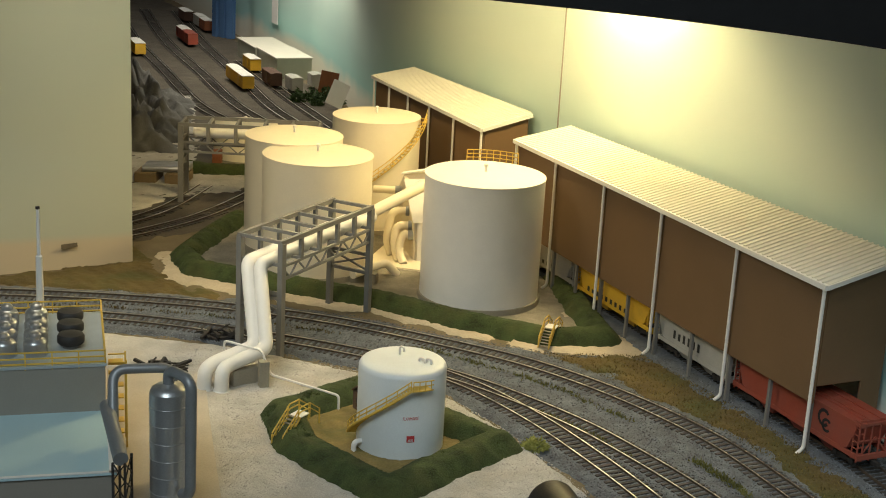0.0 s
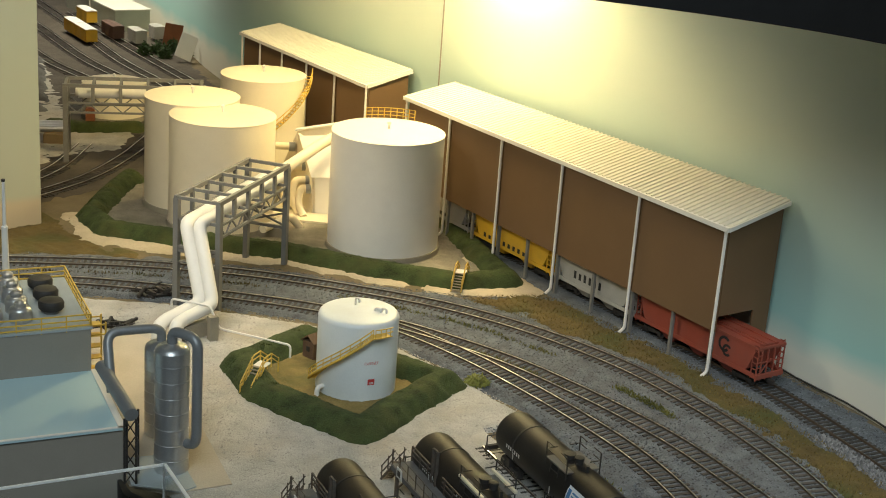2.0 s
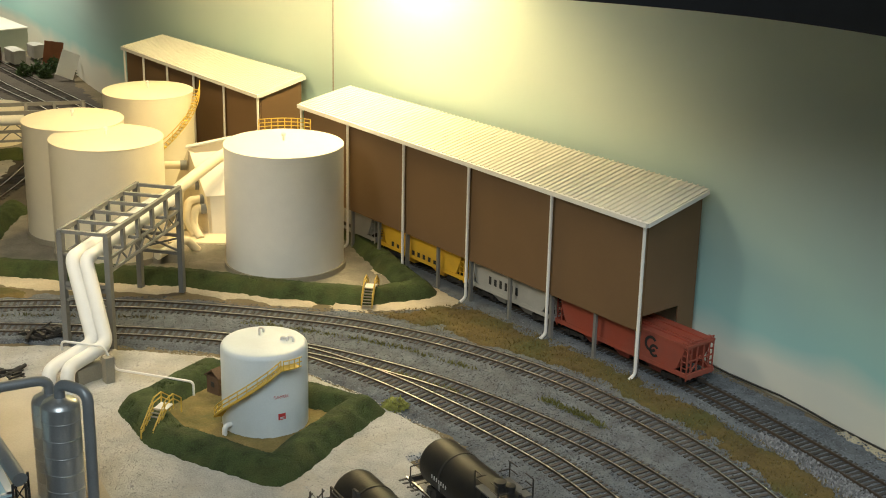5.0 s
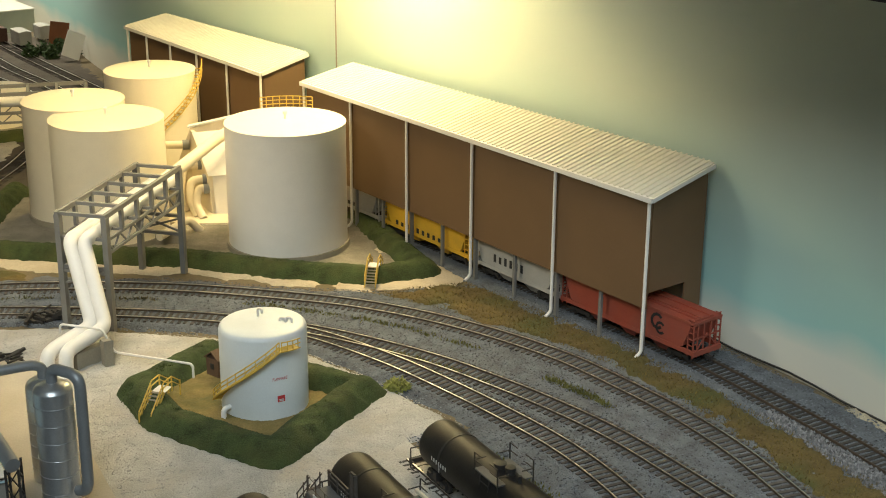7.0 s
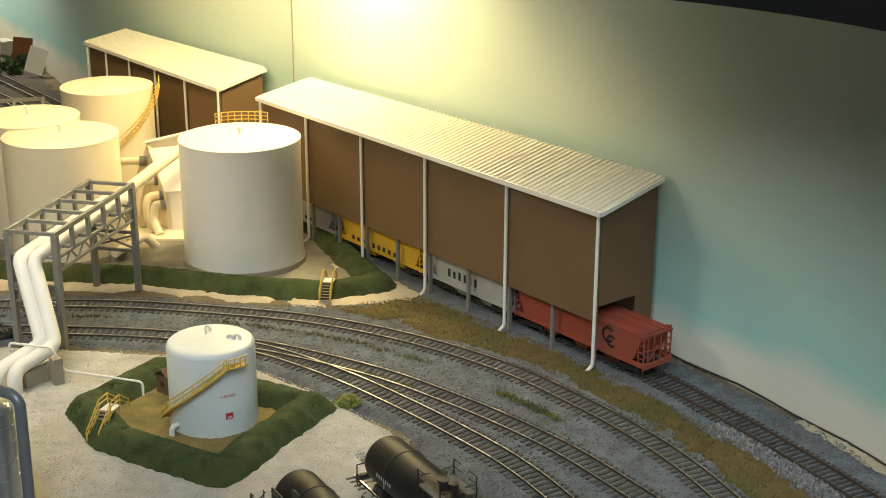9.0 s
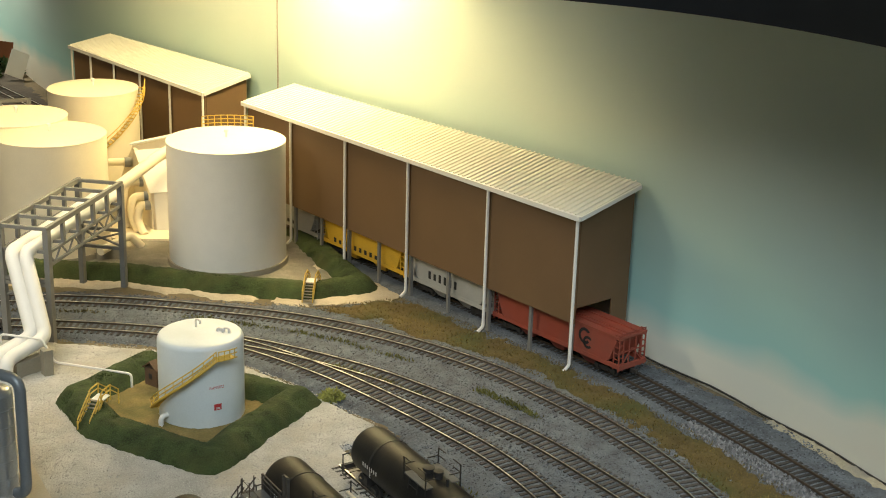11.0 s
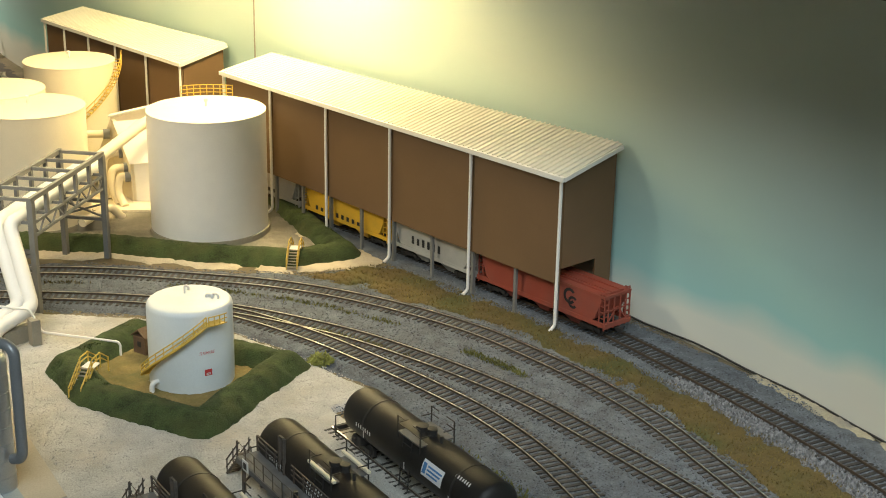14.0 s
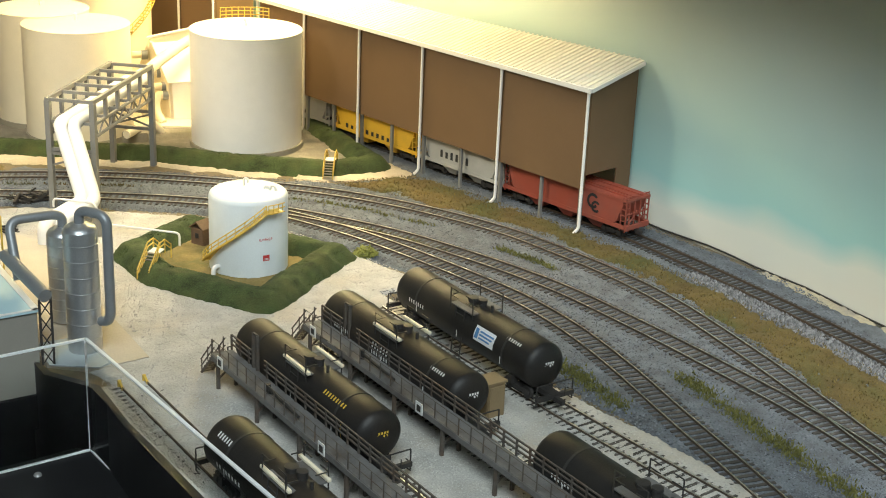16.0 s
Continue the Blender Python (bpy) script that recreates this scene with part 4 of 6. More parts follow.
def tank_car(c, label, marks, plate=False, dusty=True, z=0.0022, stripe=True):
    """A black tank car; local x runs towards the camera, local y to the right of the track seen from above."""
    m = Matrix.Translation((c[0], c[1], z)) @ Matrix.Rotation(YARD_ANGLE, 4, "Z") @ Matrix.Diagonal((1.085, 1, 1, 1))
    t = thing("tank_car", label, "tank car", m, "tank cars in the loading yard")
    r, L, zc = 0.0172, 0.0825, 0.0290
    prof = [(-L, 0.0)]
    for a in (15, 35, 55, 75, 90):
        prof.append((-L + 0.0075 * (1 - math.cos(radians(a))), r * math.sin(radians(a))))
    prof += [(-0.06, r), (-0.03, r), (0.0, r), (0.03, r), (0.06, r)]
    prof += [(-x, q) for x, q in reversed(prof[:6])]
    bm = bmesh.new()
    lathe(bm, [(q, x) for x, q in prof], 48)
    bmesh.ops.transform(bm, matrix=Matrix.Translation((0, 0, zc)) @ Matrix.Rotation(math.pi / 2, 4, "Y"), verts=bm.verts)
    part("tank", bm, DUSTY if dusty else BLACK, t, "", True)
    for x in (-0.0515, 0.0515):
        bm = bmesh.new()
        lathe(bm, [(r * 0.99, x - 0.0009), (r + 0.0004, x - 0.0009), (r + 0.0004, x + 0.0009), (r * 0.99, x + 0.0009)], 48)
        bmesh.ops.transform(bm, matrix=Matrix.Translation((0, 0, zc)) @ Matrix.Rotation(math.pi / 2, 4, "Y"), verts=bm.verts)
        part("tank_band", bm, DARK, t)
    if dusty:
        for y in (-0.0125, 0.0125):
            part("folded_gangway", box(bmesh.new(), (-0.016, y - 0.0012, zc + r - 0.0005), (0.016, y + 0.0012, zc + r + 0.0016), None, 0.0003), CREAM, t, "cream folded gangway plank")
    for e in (-1, 1):
        bm = bmesh.new()
        box(bm, (e * 0.073 - 0.020, -0.004, 0.0098), (e * 0.073 + 0.017, 0.004, 0.0136))
        box(bm, (e * 0.0895 - 0.0012, -0.0165, 0.0098), (e * 0.0895 + 0.0012, 0.0165, 0.0132))
        for y in (-0.012, 0.012):
            box(bm, (e * 0.0595 - 0.002, y - 0.003, 0.0115), (e * 0.0595 + 0.002, y + 0.003, 0.0175))
        part("end_sill", bm, DARK, t, "black stub sill and end platform")
    for e in (-1, 1):
        truck(t, e * 0.0625)
        bm = bmesh.new()
        box(bm, (e * 0.0945 - 0.0045, -0.0016, 0.0085), (e * 0.0945 + 0.0045, 0.0016, 0.0118))
        tube(bm, [(e * 0.092, 0.007, 0.0115), (e * 0.092, 0.007, 0.018)], 0.0004, 5)
        part("coupler", bm, DARK, t)
        bm = bmesh.new()
        x = e * 0.0892
        for y in (-0.016, 0.016):
            bar(bm, (x, y, 0.006), (x, y, 0.0215), 0.0007)
        bar(bm, (x, -0.016, 0.0215), (x, 0.016, 0.0215), 0.0007)
        for y in (-0.016, 0.016):
            for k in range(3):
                bar(bm, (x, y, 0.0062 + 0.003 * k), (x - e * 0.005, y, 0.0062 + 0.003 * k), 0.0006)
        part("end_rail", bm, DARK, t)
    # top platform, dome and fittings
    top = zc + r
    bm = bmesh.new()
    box(bm, (-0.013, -0.0135, top - 0.0026), (0.013, 0.0135, top - 0.0016))
    part("top_platform", bm, WALKGREY, t, "grey grated top platform")
    bm = bmesh.new()
    for x in (-0.013, 0.013):
        for y in (-0.0135, 0.0135):
            bar(bm, (x, y, top - 0.016), (x, y, top + 0.010), 0.0007)
        bar(bm, (x, -0.0135, top + 0.0045), (x, -0.005, top + 0.0045), 0.0006)
        bar(bm, (x, 0.005, top + 0.0045), (x, 0.0135, top + 0.0045), 0.0006)
    for y in (-0.0135, 0.0135):
        for z2 in (top + 0.0045, top + 0.010):
            bar(bm, (-0.013, y, z2), (-0.0045, y, z2), 0.0006)
            bar(bm, (0.0045, y, z2), (0.013, y, z2), 0.0006)
    for y in (-0.0178, 0.0178):
        bar(bm, (-0.005, y, 0.008), (-0.005, y * 0.8, top - 0.002), 0.0007)
        bar(bm, (0.005, y, 0.008), (0.005, y * 0.8, top - 0.002), 0.0007)
        for k in range(7):
            z2 = 0.010 + k * 0.005
            y2 = y * (1 - 0.2 * k / 7)
            bar(bm, (-0.005, y2, z2), (0.005, y2, z2), 0.0006)
    part("platform_railing", bm, DARK, t, "thin black railings and side ladders")
    bm = bmesh.new()
    lathe(bm, [(0, -0.004), (0.0036, -0.004), (0.0036, 0.0016), (0.0042, 0.0018), (0.0042, 0.0032), (0, 0.0038)], 20, (-0.004, 0, top))
    part("manway", bm, DARK, t, "round manway cover", True)
    bm = bmesh.new()
    lathe(bm, [(0, -0.004), (0.0030, -0.004), (0.0030, 0.003), (0.0034, 0.0032), (0.0034, 0.005), (0, 0.0056)], 20, (0.006, 0.001, top))
    part("valve_housing", bm, DARK, t, "round valve housing", True)
    bm = bmesh.new()
    tube(bm, [(0.018, 0, top - 0.001), (0.018, 0, top + 0.005)], 0.0012, 10)
    part("safety_valve", bm, DARK, t)
    # lettering: plain bars laid on the curved side
    for x0, x1, a0, a1, n, side, mat, name in marks:
        bm = bmesh.new()
        w = (x1 - x0) / n
        for k in range(n):
            xa, xb = x0 + w * (k + 0.15), x0 + w * (k + 0.62)
            prev = None
            for i in range(4):
                a = radians(a0 + (a1 - a0) * i / 3)
                y, zz = side * math.cos(a) * (r + 0.0003), zc + math.sin(a) * (r + 0.0003)
                cur = [bm.verts.new((xa, y, zz)), bm.verts.new((xb, y, zz))]
                if prev:
                    bm.faces.new((prev[0], prev[1], cur[1], cur[0]))
                prev = cur
        part("lettering", bm, mat, t, name)
    if stripe:
        for x in (-0.05, 0.0, 0.05):
            bm = bmesh.new()
            for side in (-1, 1):
                bm.faces.new([bm.verts.new((xx, side * (r + 0.0004), zz)) for xx, zz in ((x, zc - 0.006), (x + 0.001, zc - 0.006), (x + 0.001, zc - 0.0005), (x, zc - 0.0005))])
            part("reflector", bm, LETTERW, t, "small pale reflective strip")
    # markings on the camera end
    bm = bmesh.new()
    for k in range(2):
        for j in range(4):
            y0 = -0.004 + j * 0.002
            bm.faces.new([bm.verts.new((L + 0.0005 - 0.0006 * k - abs(y0) * 0.05, y, zc + 0.004 - k * 0.0026 + dz)) for y, dz in ((y0, 0), (y0 + 0.0013, 0), (y0 + 0.0013, 0.0017), (y0, 0.0017))])
    part("end_lettering", bm, marks[0][6] if marks[0][6] is LETTERY else LETTERW, t, "plain bars of end lettering")
    if plate:
        bm = bmesh.new()
        a_rows = [radians(a) for a in (2, 14, 26, 38)]
        prev = None
        for a in a_rows:
            cur = [bm.verts.new((x, -math.cos(a) * (r + 0.0006), zc + math.sin(a) * (r + 0.0006))) for x in (0.020, 0.042)]
            if prev:
                bm.faces.new((prev[0], prev[1], cur[1], cur[0]))
            prev = cur
        pl = part("placard", bm, PAPER, t, "white placard with blue print")
        bm = bmesh.new()
        for a, x0, x1 in ((28, 0.026, 0.041), (20, 0.026, 0.040), (12, 0.026, 0.038)):
            vs = [bm.verts.new((x, -math.cos(radians(b)) * (r + 0.0009), zc + math.sin(radians(b)) * (r + 0.0009))) for x, b in ((x0, a - 2), (x1, a - 2), (x1, a + 2), (x0, a + 2))]
            bm.faces.new(vs)
        vs = [bm.verts.new((x, -math.cos(radians(b)) * (r + 0.0009), zc + math.sin(radians(b)) * (r + 0.0009))) for x, b in ((0.021, 8), (0.0245, 8), (0.0245, 32), (0.021, 32))]
        bm.faces.new(vs)
        part("print", bm, LETTERB, pl, "blue bars of print")
    return t


side_marks = [(0.050, 0.066, 44, 52, 7, -1, LETTERW, "plain bars of white reporting marks"), (-0.06, -0.04, -4, 6, 7, -1, LETTERW, "plain bars of small white lettering")]
tank_car((0.1145, 0.7610), "black tank car with a white and blue placard", side_marks, True, False)
tank_car((0.0485, 0.7238), "dusty black tank car with bold white lettering", side_marks + [(-0.012, 0.012, 8, 22, 7, -1, LETTERW, "bold white plain bars"), (-0.012, 0.012, -8, 5, 8, -1, LETTERW, "bold white plain bars")])
tank_car((-0.0225, 0.6815), "dusty black tank car with yellow reporting marks", [(0.032, 0.058, 44, 54, 9, -1, LETTERY, "plain bars of yellow reporting marks"), (0.060, 0.062, -20, 14, 1, -1, LETTERY, "yellow strip")])
tank_car((-0.0590, 0.5350), "black tank car beside the layout edge", [(-0.068, -0.052, 40, 52, 6, -1, LETTERW, "plain bars of white reporting marks"), (-0.06, -0.03, -12, -2, 8, -1, LETTERW, "plain bars of small white lettering")])
tank_car((0.1330, 0.4790), "black tank car standing behind the walkway", side_marks, False, False)


def yard_line(c, a, b):
    return [(c[0] + YARD_D.x * s, c[1] + YARD_D.y * s) for s in (a, (a + b) / 2, b)]


track(yard_line((0.0485, 0.7238), -0.10, 0.45), "loading rack track sunk in pale gravel", z=0.0018)
track(yard_line((-0.0225, 0.6815), -0.10, 0.42), "loading rack track sunk in pale gravel", z=0.0018)
track(yard_line((-0.0590, 0.5350), -0.238, 0.28), "rusty track end sunk in pale gravel near the board edge", z=0.0014, bright=False)


bp = thing("track_bumper", "small yellow track bumper at the end of the sunken track", "track bumper", Matrix.Translation((-0.0590 - 0.240 * YARD_D.x, 0.5350 - 0.240 * YARD_D.y, 0.0028)) @ Matrix.Rotation(YARD_ANGLE, 4, "Z"))
for y in (-0.0087, 0.0087):
    bm = bmesh.new()
    bar(bm, (0, y, 0), (0, y, 0.0055), 0.0022, 0.0018)
    bar(bm, (0, y, 0.0050), (0.007, y, 0.0008), 0.0016)
    part("stop", bm, YELLOW, bp)


def walkway(c, a, b, label):
    """A raised loading walkway along the yard tracks from a to b, with rails, legs, stairs and signs."""
    m = Matrix.Translation((c[0], c[1], 0.0022)) @ Matrix.Rotation(YARD_ANGLE, 4, "Z")
    t = thing("loading_walkway", label, "walkway", m, "loading walkways")
    H, W = 0.0255, 0.0078
    bm = bmesh.new()
    box(bm, (a, -W, H - 0.0016), (b, W, H))
    part("deck", bm, WALKGREY, t, "grey grated deck")
    bm = bmesh.new()
    for y in (-W, W):
        box(bm, (a, y - 0.0007, H - 0.0045), (b, y + 0.0007, H - 0.0005))
    part("stringer", bm, WALKGREY, t)
    n = max(3, int((b - a) / 0.052))
    for k in range(n):
        x = a + 0.008 + (b - a - 0.016) * k / (n - 1)
        bm = bmesh.new()
        for y in (-W + 0.001, W - 0.001):
            bar(bm, (x, y, 0), (x, y, H - 0.002), 0.0022)
        bar(bm, (x, -W, 0.008), (x, W, H - 0.005), 0.0011)
        bar(bm, (x, W, 0.008), (x, -W, H - 0.005), 0.0011)
        part("leg_frame", bm, RUSTGREY, t)
    for y, hh in ((-W, 0.0115), (W, 0.0115)):
        bm = bmesh.new()
        k = 0
        x = a
        while x < b:
            if y < 0 or not (0.030 < x - a < 0.052):
                bar(bm, (x, y, H - 0.003), (x, y, H + hh), 0.0012 if y > 0 else 0.0006)
            x += 0.0135
        if y > 0:
            for z in (0.0045, 0.008, 0.0115):
                bar(bm, (a, y, H + z), (a + 0.03, y, H + z), 0.0010)
                bar(bm, (a + 0.05, y, H + z), (b, y, H + z), 0.0010)
        else:
            for z in (0.0055, 0.0115):
                tube(bm, [(a, y, H + z), (b, y, H + z)], 0.00025, 5)
        part("railing", bm, RUSTGREY, t)
    # loading arm posts and the folded gangway
    bm = bmesh.new()
    for dx in (0.034, 0.040):
        bar(bm, (a + dx, W, H - 0.004), (a + dx, W, H + 0.026), 0.0022, 0.0016)
    bar(bm, (a + 0.034, W, H + 0.026), (a + 0.040, W, H + 0.026), 0.0014)
    part("arm_post", bm, RUSTGREY, t)
    bm = bmesh.new()
    tube(bm, [(a + 0.075, -0.002, H + 0.004), (a + 0.120, -0.004, H + 0.003)], 0.0011, 8)
    tube(bm, [(a + 0.075, -0.002, H), (a + 0.075, -0.002, H + 0.007)], 0.0016, 8)
    part("loading_arm", bm, DARK, t, "dark folded loading arm")
    # stairs at the far end
    bm = bmesh.new()
    for k in range(8):
        x, z = a - 0.003 - 0.0026 * k, H - 0.001 - 0.0031 * k
        bar(bm, (x, -W * 0.75, z), (x, W * 0.35, z), 0.0022, 0.0006)
    for y in (-W * 0.75, W * 0.35):
        bar(bm, (a, y, H - 0.001), (a - 0.0235, y, 0.0), 0.0007, 0.0018)
        for off in (0.0055, 0.011):
            bar(bm, (a, y, H - 0.001 + off), (a - 0.0225, y, 0.001 + off), 0.0007)
        for k in (0, 3, 7):
            x, z = a - 0.003 - 0.0026 * k, H - 0.001 - 0.0031 * k
            bar(bm, (x, y, z), (x, y, z + 0.011), 0.0007)
    part("stair", bm, RUSTGREY, t, "steep grey stair with handrails")
    for x in (a + 0.012, a + 0.155):
        if x < b:
            bm = bmesh.new()
            box(bm, (x, -W - 0.0016, H - 0.004), (x + 0.008, -W - 0.001, H + 0.004))
            sg = part("sign", bm, LETTERW, t, "small white sign")
            part("sign_panel", box(bmesh.new(), (x + 0.0018, -W - 0.0019, H - 0.0022), (x + 0.0062, -W - 0.0016, H + 0.0022)), DARK, sg, "dark sign panel")
    return t


walkway((0.049 - 0.0315 * 0.945, 0.7425 - 0.0315 * 0.326), -0.066, 0.36, "long grey steel loading walkway with railings and a stair")
walkway((-0.023 - 0.0305 * 0.945, 0.694 - 0.0305 * 0.326), -0.072, 0.30, "grey weathered loading walkway with railings and a stair")

# tan cabinet and small bits between the yard tracks
bm = bmesh.new()
box(bm, (-0.007, -0.0075, 0), (0.007, 0.0075, 0.026), None, 0.0006)
cab = thing("equipment_cabinet", "small tan equipment cabinet beside the tank cars", "cabinet", Matrix.Translation((0.100, 0.672, 0.0024)) @ Matrix.Rotation(YARD_ANGLE, 4, "Z"))
part("body", bm, TANBOX, cab)
bm = bmesh.new()
box(bm, (-0.008, -0.0085, 0.026), (0.008, 0.0085, 0.0275))
part("roof", bm, TANBOX, cab)
bm = bmesh.new()
box(bm, (0.0071, -0.006, 0.001), (0.0076, 0.006, 0.024))
part("door", bm, TANBOX, cab)


# ---- pipe rack over the tracks ----
def pipe_rack(a, b, w, h, label, bays=5):
    """A steel truss bridge from plan point a to b, w wide, carrying pipes."""
    a, b = Vector(a), Vector(b)
    d = (b - a).normalized()
    L = (b - a).length
    m = Matrix(((d.x, -d.y, 0, a.x), (d.y, d.x, 0, a.y), (0, 0, 1, 0.0018), (0, 0, 0, 1)))
    t = thing("pipe_rack", label, "pipe rack", m)
    zt, zb = h, h - 0.034
    for x in (0.0, L):
        for y in (0.0, w):
            bm = bmesh.new()
            bar(bm, (x, y, 0), (x, y, zt - 0.001), 0.0062, 0.0050, (0, 1, 0))
            part("post", bm, GREY, t)
        bm = bmesh.new()
        bar(bm, (x, 0, zb - 0.014), (x, w, zb - 0.014), 0.0030)
        bar(bm, (x, 0, 0.040 if x else zb - 0.018), (x, w, 0.040 if x else zb - 0.018), 0.0030)
        bar(bm, (x, 0, 0.042), (x, w, zb - 0.016), 0.0018)
        bar(bm, (x, w, 0.042), (x, 0, zb - 0.016), 0.0018)
        part("cross_brace", bm, GREY, t)
    for y in (0.0, w):
        bm = bmesh.new()
        bar(bm, (-0.003, y, zt), (L + 0.003, y, zt), 0.0034, 0.0042)
        part("top_beam", bm, GREY, t)
        bm = bmesh.new()
        bar(bm, (0, y, zb + 0.012), (L, y, zb + 0.012), 0.0024)
        bar(bm, (0, y, zb), (L, y, zb), 0.0024)
        n = 12
        for k in range(n):
            z0, z1 = (zb, zb + 0.012) if k % 2 else (zb + 0.012, zb)
            bar(bm, (L * k / n, y, z0), (L * (k + 1) / n, y, z1), 0.0013)
        part("truss", bm, GREY, t, "grey lattice truss")
        for k in range(1, bays):
            bm = bmesh.new()
            x = L * k / bays
            bar(bm, (x, y, zb + 0.013), (x, y, zt), 0.0042, 0.0030, (0, 1, 0))
            part("hanger", bm, GREY, t)
    for k in range(bays + 1):
        bm = bmesh.new()
        x = L * k / bays
        bar(bm, (x, 0, zt), (x, w, zt), 0.0030)
        bar(bm, (x, 0, zb + 0.013), (x, w, zb + 0.013), 0.0026)
        part("cross_beam", bm, GREY, t)
    return t


pipe_rack((-0.1475, 1.148), (-0.0845, 1.288), 0.044, 0.1065, "grey steel pipe rack bridging the two curved tracks")
pipe_rack((-0.358, 1.652), (-0.19, 1.665), 0.045, 0.099, "grey steel pipe rack beyond the tanks")


def pipe(pts, r, bend, label, mat=WHITE, name="pipe"):
    ob = part(name, tube(bmesh.new(), rounded(pts, bend, 7), r, 16), mat, None, "", True)
    return tagged(ob, label, "pipe", "white process pipes")


R = Vector((0.063, 0.14)).normalized()
N = Vector((-R.y, R.x))
for off, end, foot, bend, drop in ((0.0150, 0.182, (-0.1500, 1.0925), (-0.1790, 1.0655), (-0.1812, 1.0580)), (0.0285, 0.160, (-0.1610, 1.0980), (-0.1925, 1.0675), (-0.1962, 1.0595))):
    o = Vector((-0.1475, 1.148)) + N * off
    knee, far = o - R * 0.012, o + R * end
    pipe([(far.x, far.y, 0.0905), (knee.x, knee.y, 0.0890), (*foot, 0.0300), (*bend, 0.0225), (*drop, 0.0185), (*drop, 0.0025)], 0.0060, 0.0080, "thick white insulated pipe from the rack down to the yard")
    ring = Vector(drop)
    tagged(part("pipe_collar", lathe(bmesh.new(), [(0, 0), (0.0074, 0), (0.0074, 0.0012), (0, 0.0012)], 20, (ring.x, ring.y, 0.0028)), WHITE, None, "", True), "white collar where the pipe enters the yard", "pipe", "white process pipes")
bm = bmesh.new()
box(bm, (-0.004, -0.004, 0), (0.004, 0.004, 0.024))
ped = tagged(part("pipe_support", bm, CONCRETE), "tan concrete pipe support post", "support")
ped.matrix_basis = pose(-0.149, 1.074, 0.0022, 0, 0, 25)
bm = bmesh.new()
box(bm, (-0.016, -0.0035, 0), (0.016, 0.0035, 0.0150))
ped = tagged(part("pipe_support", bm, CONCRETE), "low tan concrete pipe support block", "support")
ped.matrix_basis = pose(-0.163, 1.0800, 0.0022, 0, 0, 40)
pipe([(-0.187, 1.095, 0.026), (-0.187, 1.095, 0.034), (-0.152, 1.078, 0.034), (-0.143, 1.075, 0.014), (-0.080, 1.034, 0.0165), (-0.080, 1.034, 0.004)], 0.0010, 0.004, "thin white pipe running to the product tank bank")
# the high pipe to the filter house
pipe([(-0.125, 1.27, 0.086), (-0.092, 1.335, 0.0885), (-0.040, 1.43, 0.1005), (0.0, 1.48, 0.107)], 0.0060, 0.02, "thick cream pipe rising behind the white tank", CREAM)

# ---- filter house with flanged pipes ----
fh = thing("filter_house", "cream filter house with a sloping hood and flanged pipes", "industrial building", pose(-0.044, 1.480, 0.0022, 0, 0, -12))


def prism(front, rear):
    """A solid between two outlines of as many points."""
    bm = bmesh.new()
    a, b = [bm.verts.new(p) for p in front], [bm.verts.new(p) for p in rear]
    bm.faces.new(a), bm.faces.new(b)
    for i in range(len(a)):
        j = (i + 1) % len(a)
        bm.faces.new((a[i], a[j], b[j], b[i]))
    bmesh.ops.triangulate(bm, faces=bm.faces)
    return bm


prof = [(-0.052, 0.003), (-0.050, 0.045), (-0.034, 0.086), (0.012, 0.098), (0.03, 0.098), (0.03, 0.003)]
part("back_wall", prism([(x, 0.030, z) for x, z in prof], [(x, 0.034, z) for x, z in prof]), CREAM, fh)
prof = [(-0.036, 0.0868), (0.014, 0.0988), (0.014, 0.1003), (-0.0365, 0.0883)]
part("wall_cap", prism([(x, 0.027, z) for x, z in prof], [(x, 0.037, z) for x, z in prof]), WHITE, fh)
part("side_wall", prism([(-0.004, -0.020, 0.003), (-0.006, -0.020, 0.046), (-0.026, 0.012, 0.084), (-0.034, 0.030, 0.084), (-0.034, 0.030, 0.003)],
                        [(0.0, -0.020, 0.003), (-0.002, -0.020, 0.046), (-0.022, 0.012, 0.084), (-0.030, 0.030, 0.084), (-0.030, 0.030, 0.003)]), CREAM, fh)
part("hood", prism([(-0.006, -0.022, 0.046), (0.034, -0.022, 0.050), (0.034, 0.014, 0.092), (-0.028, 0.010, 0.086)], [(-0.006, -0.018, 0.046), (0.034, -0.018, 0.050), (0.034, 0.022, 0.090), (-0.026, 0.018, 0.084)]), WHITE, fh, "white sloping hood")
part("lower_box", prism([(-0.003, -0.020, 0.003), (-0.005, -0.020, 0.046), (0.034, -0.020, 0.049), (0.034, -0.020, 0.003)], [(-0.001, 0.02, 0.003), (-0.001, 0.02, 0.046), (0.034, 0.02, 0.049), (0.034, 0.02, 0.003)]), WHITE, fh, "white lower casing")
bm = bmesh.new()
box(bm, (-0.052, -0.052, 0), (0.046, 0.05, 0.003))
part("base_slab", bm, CREAM, fh, "cream concrete base slab")
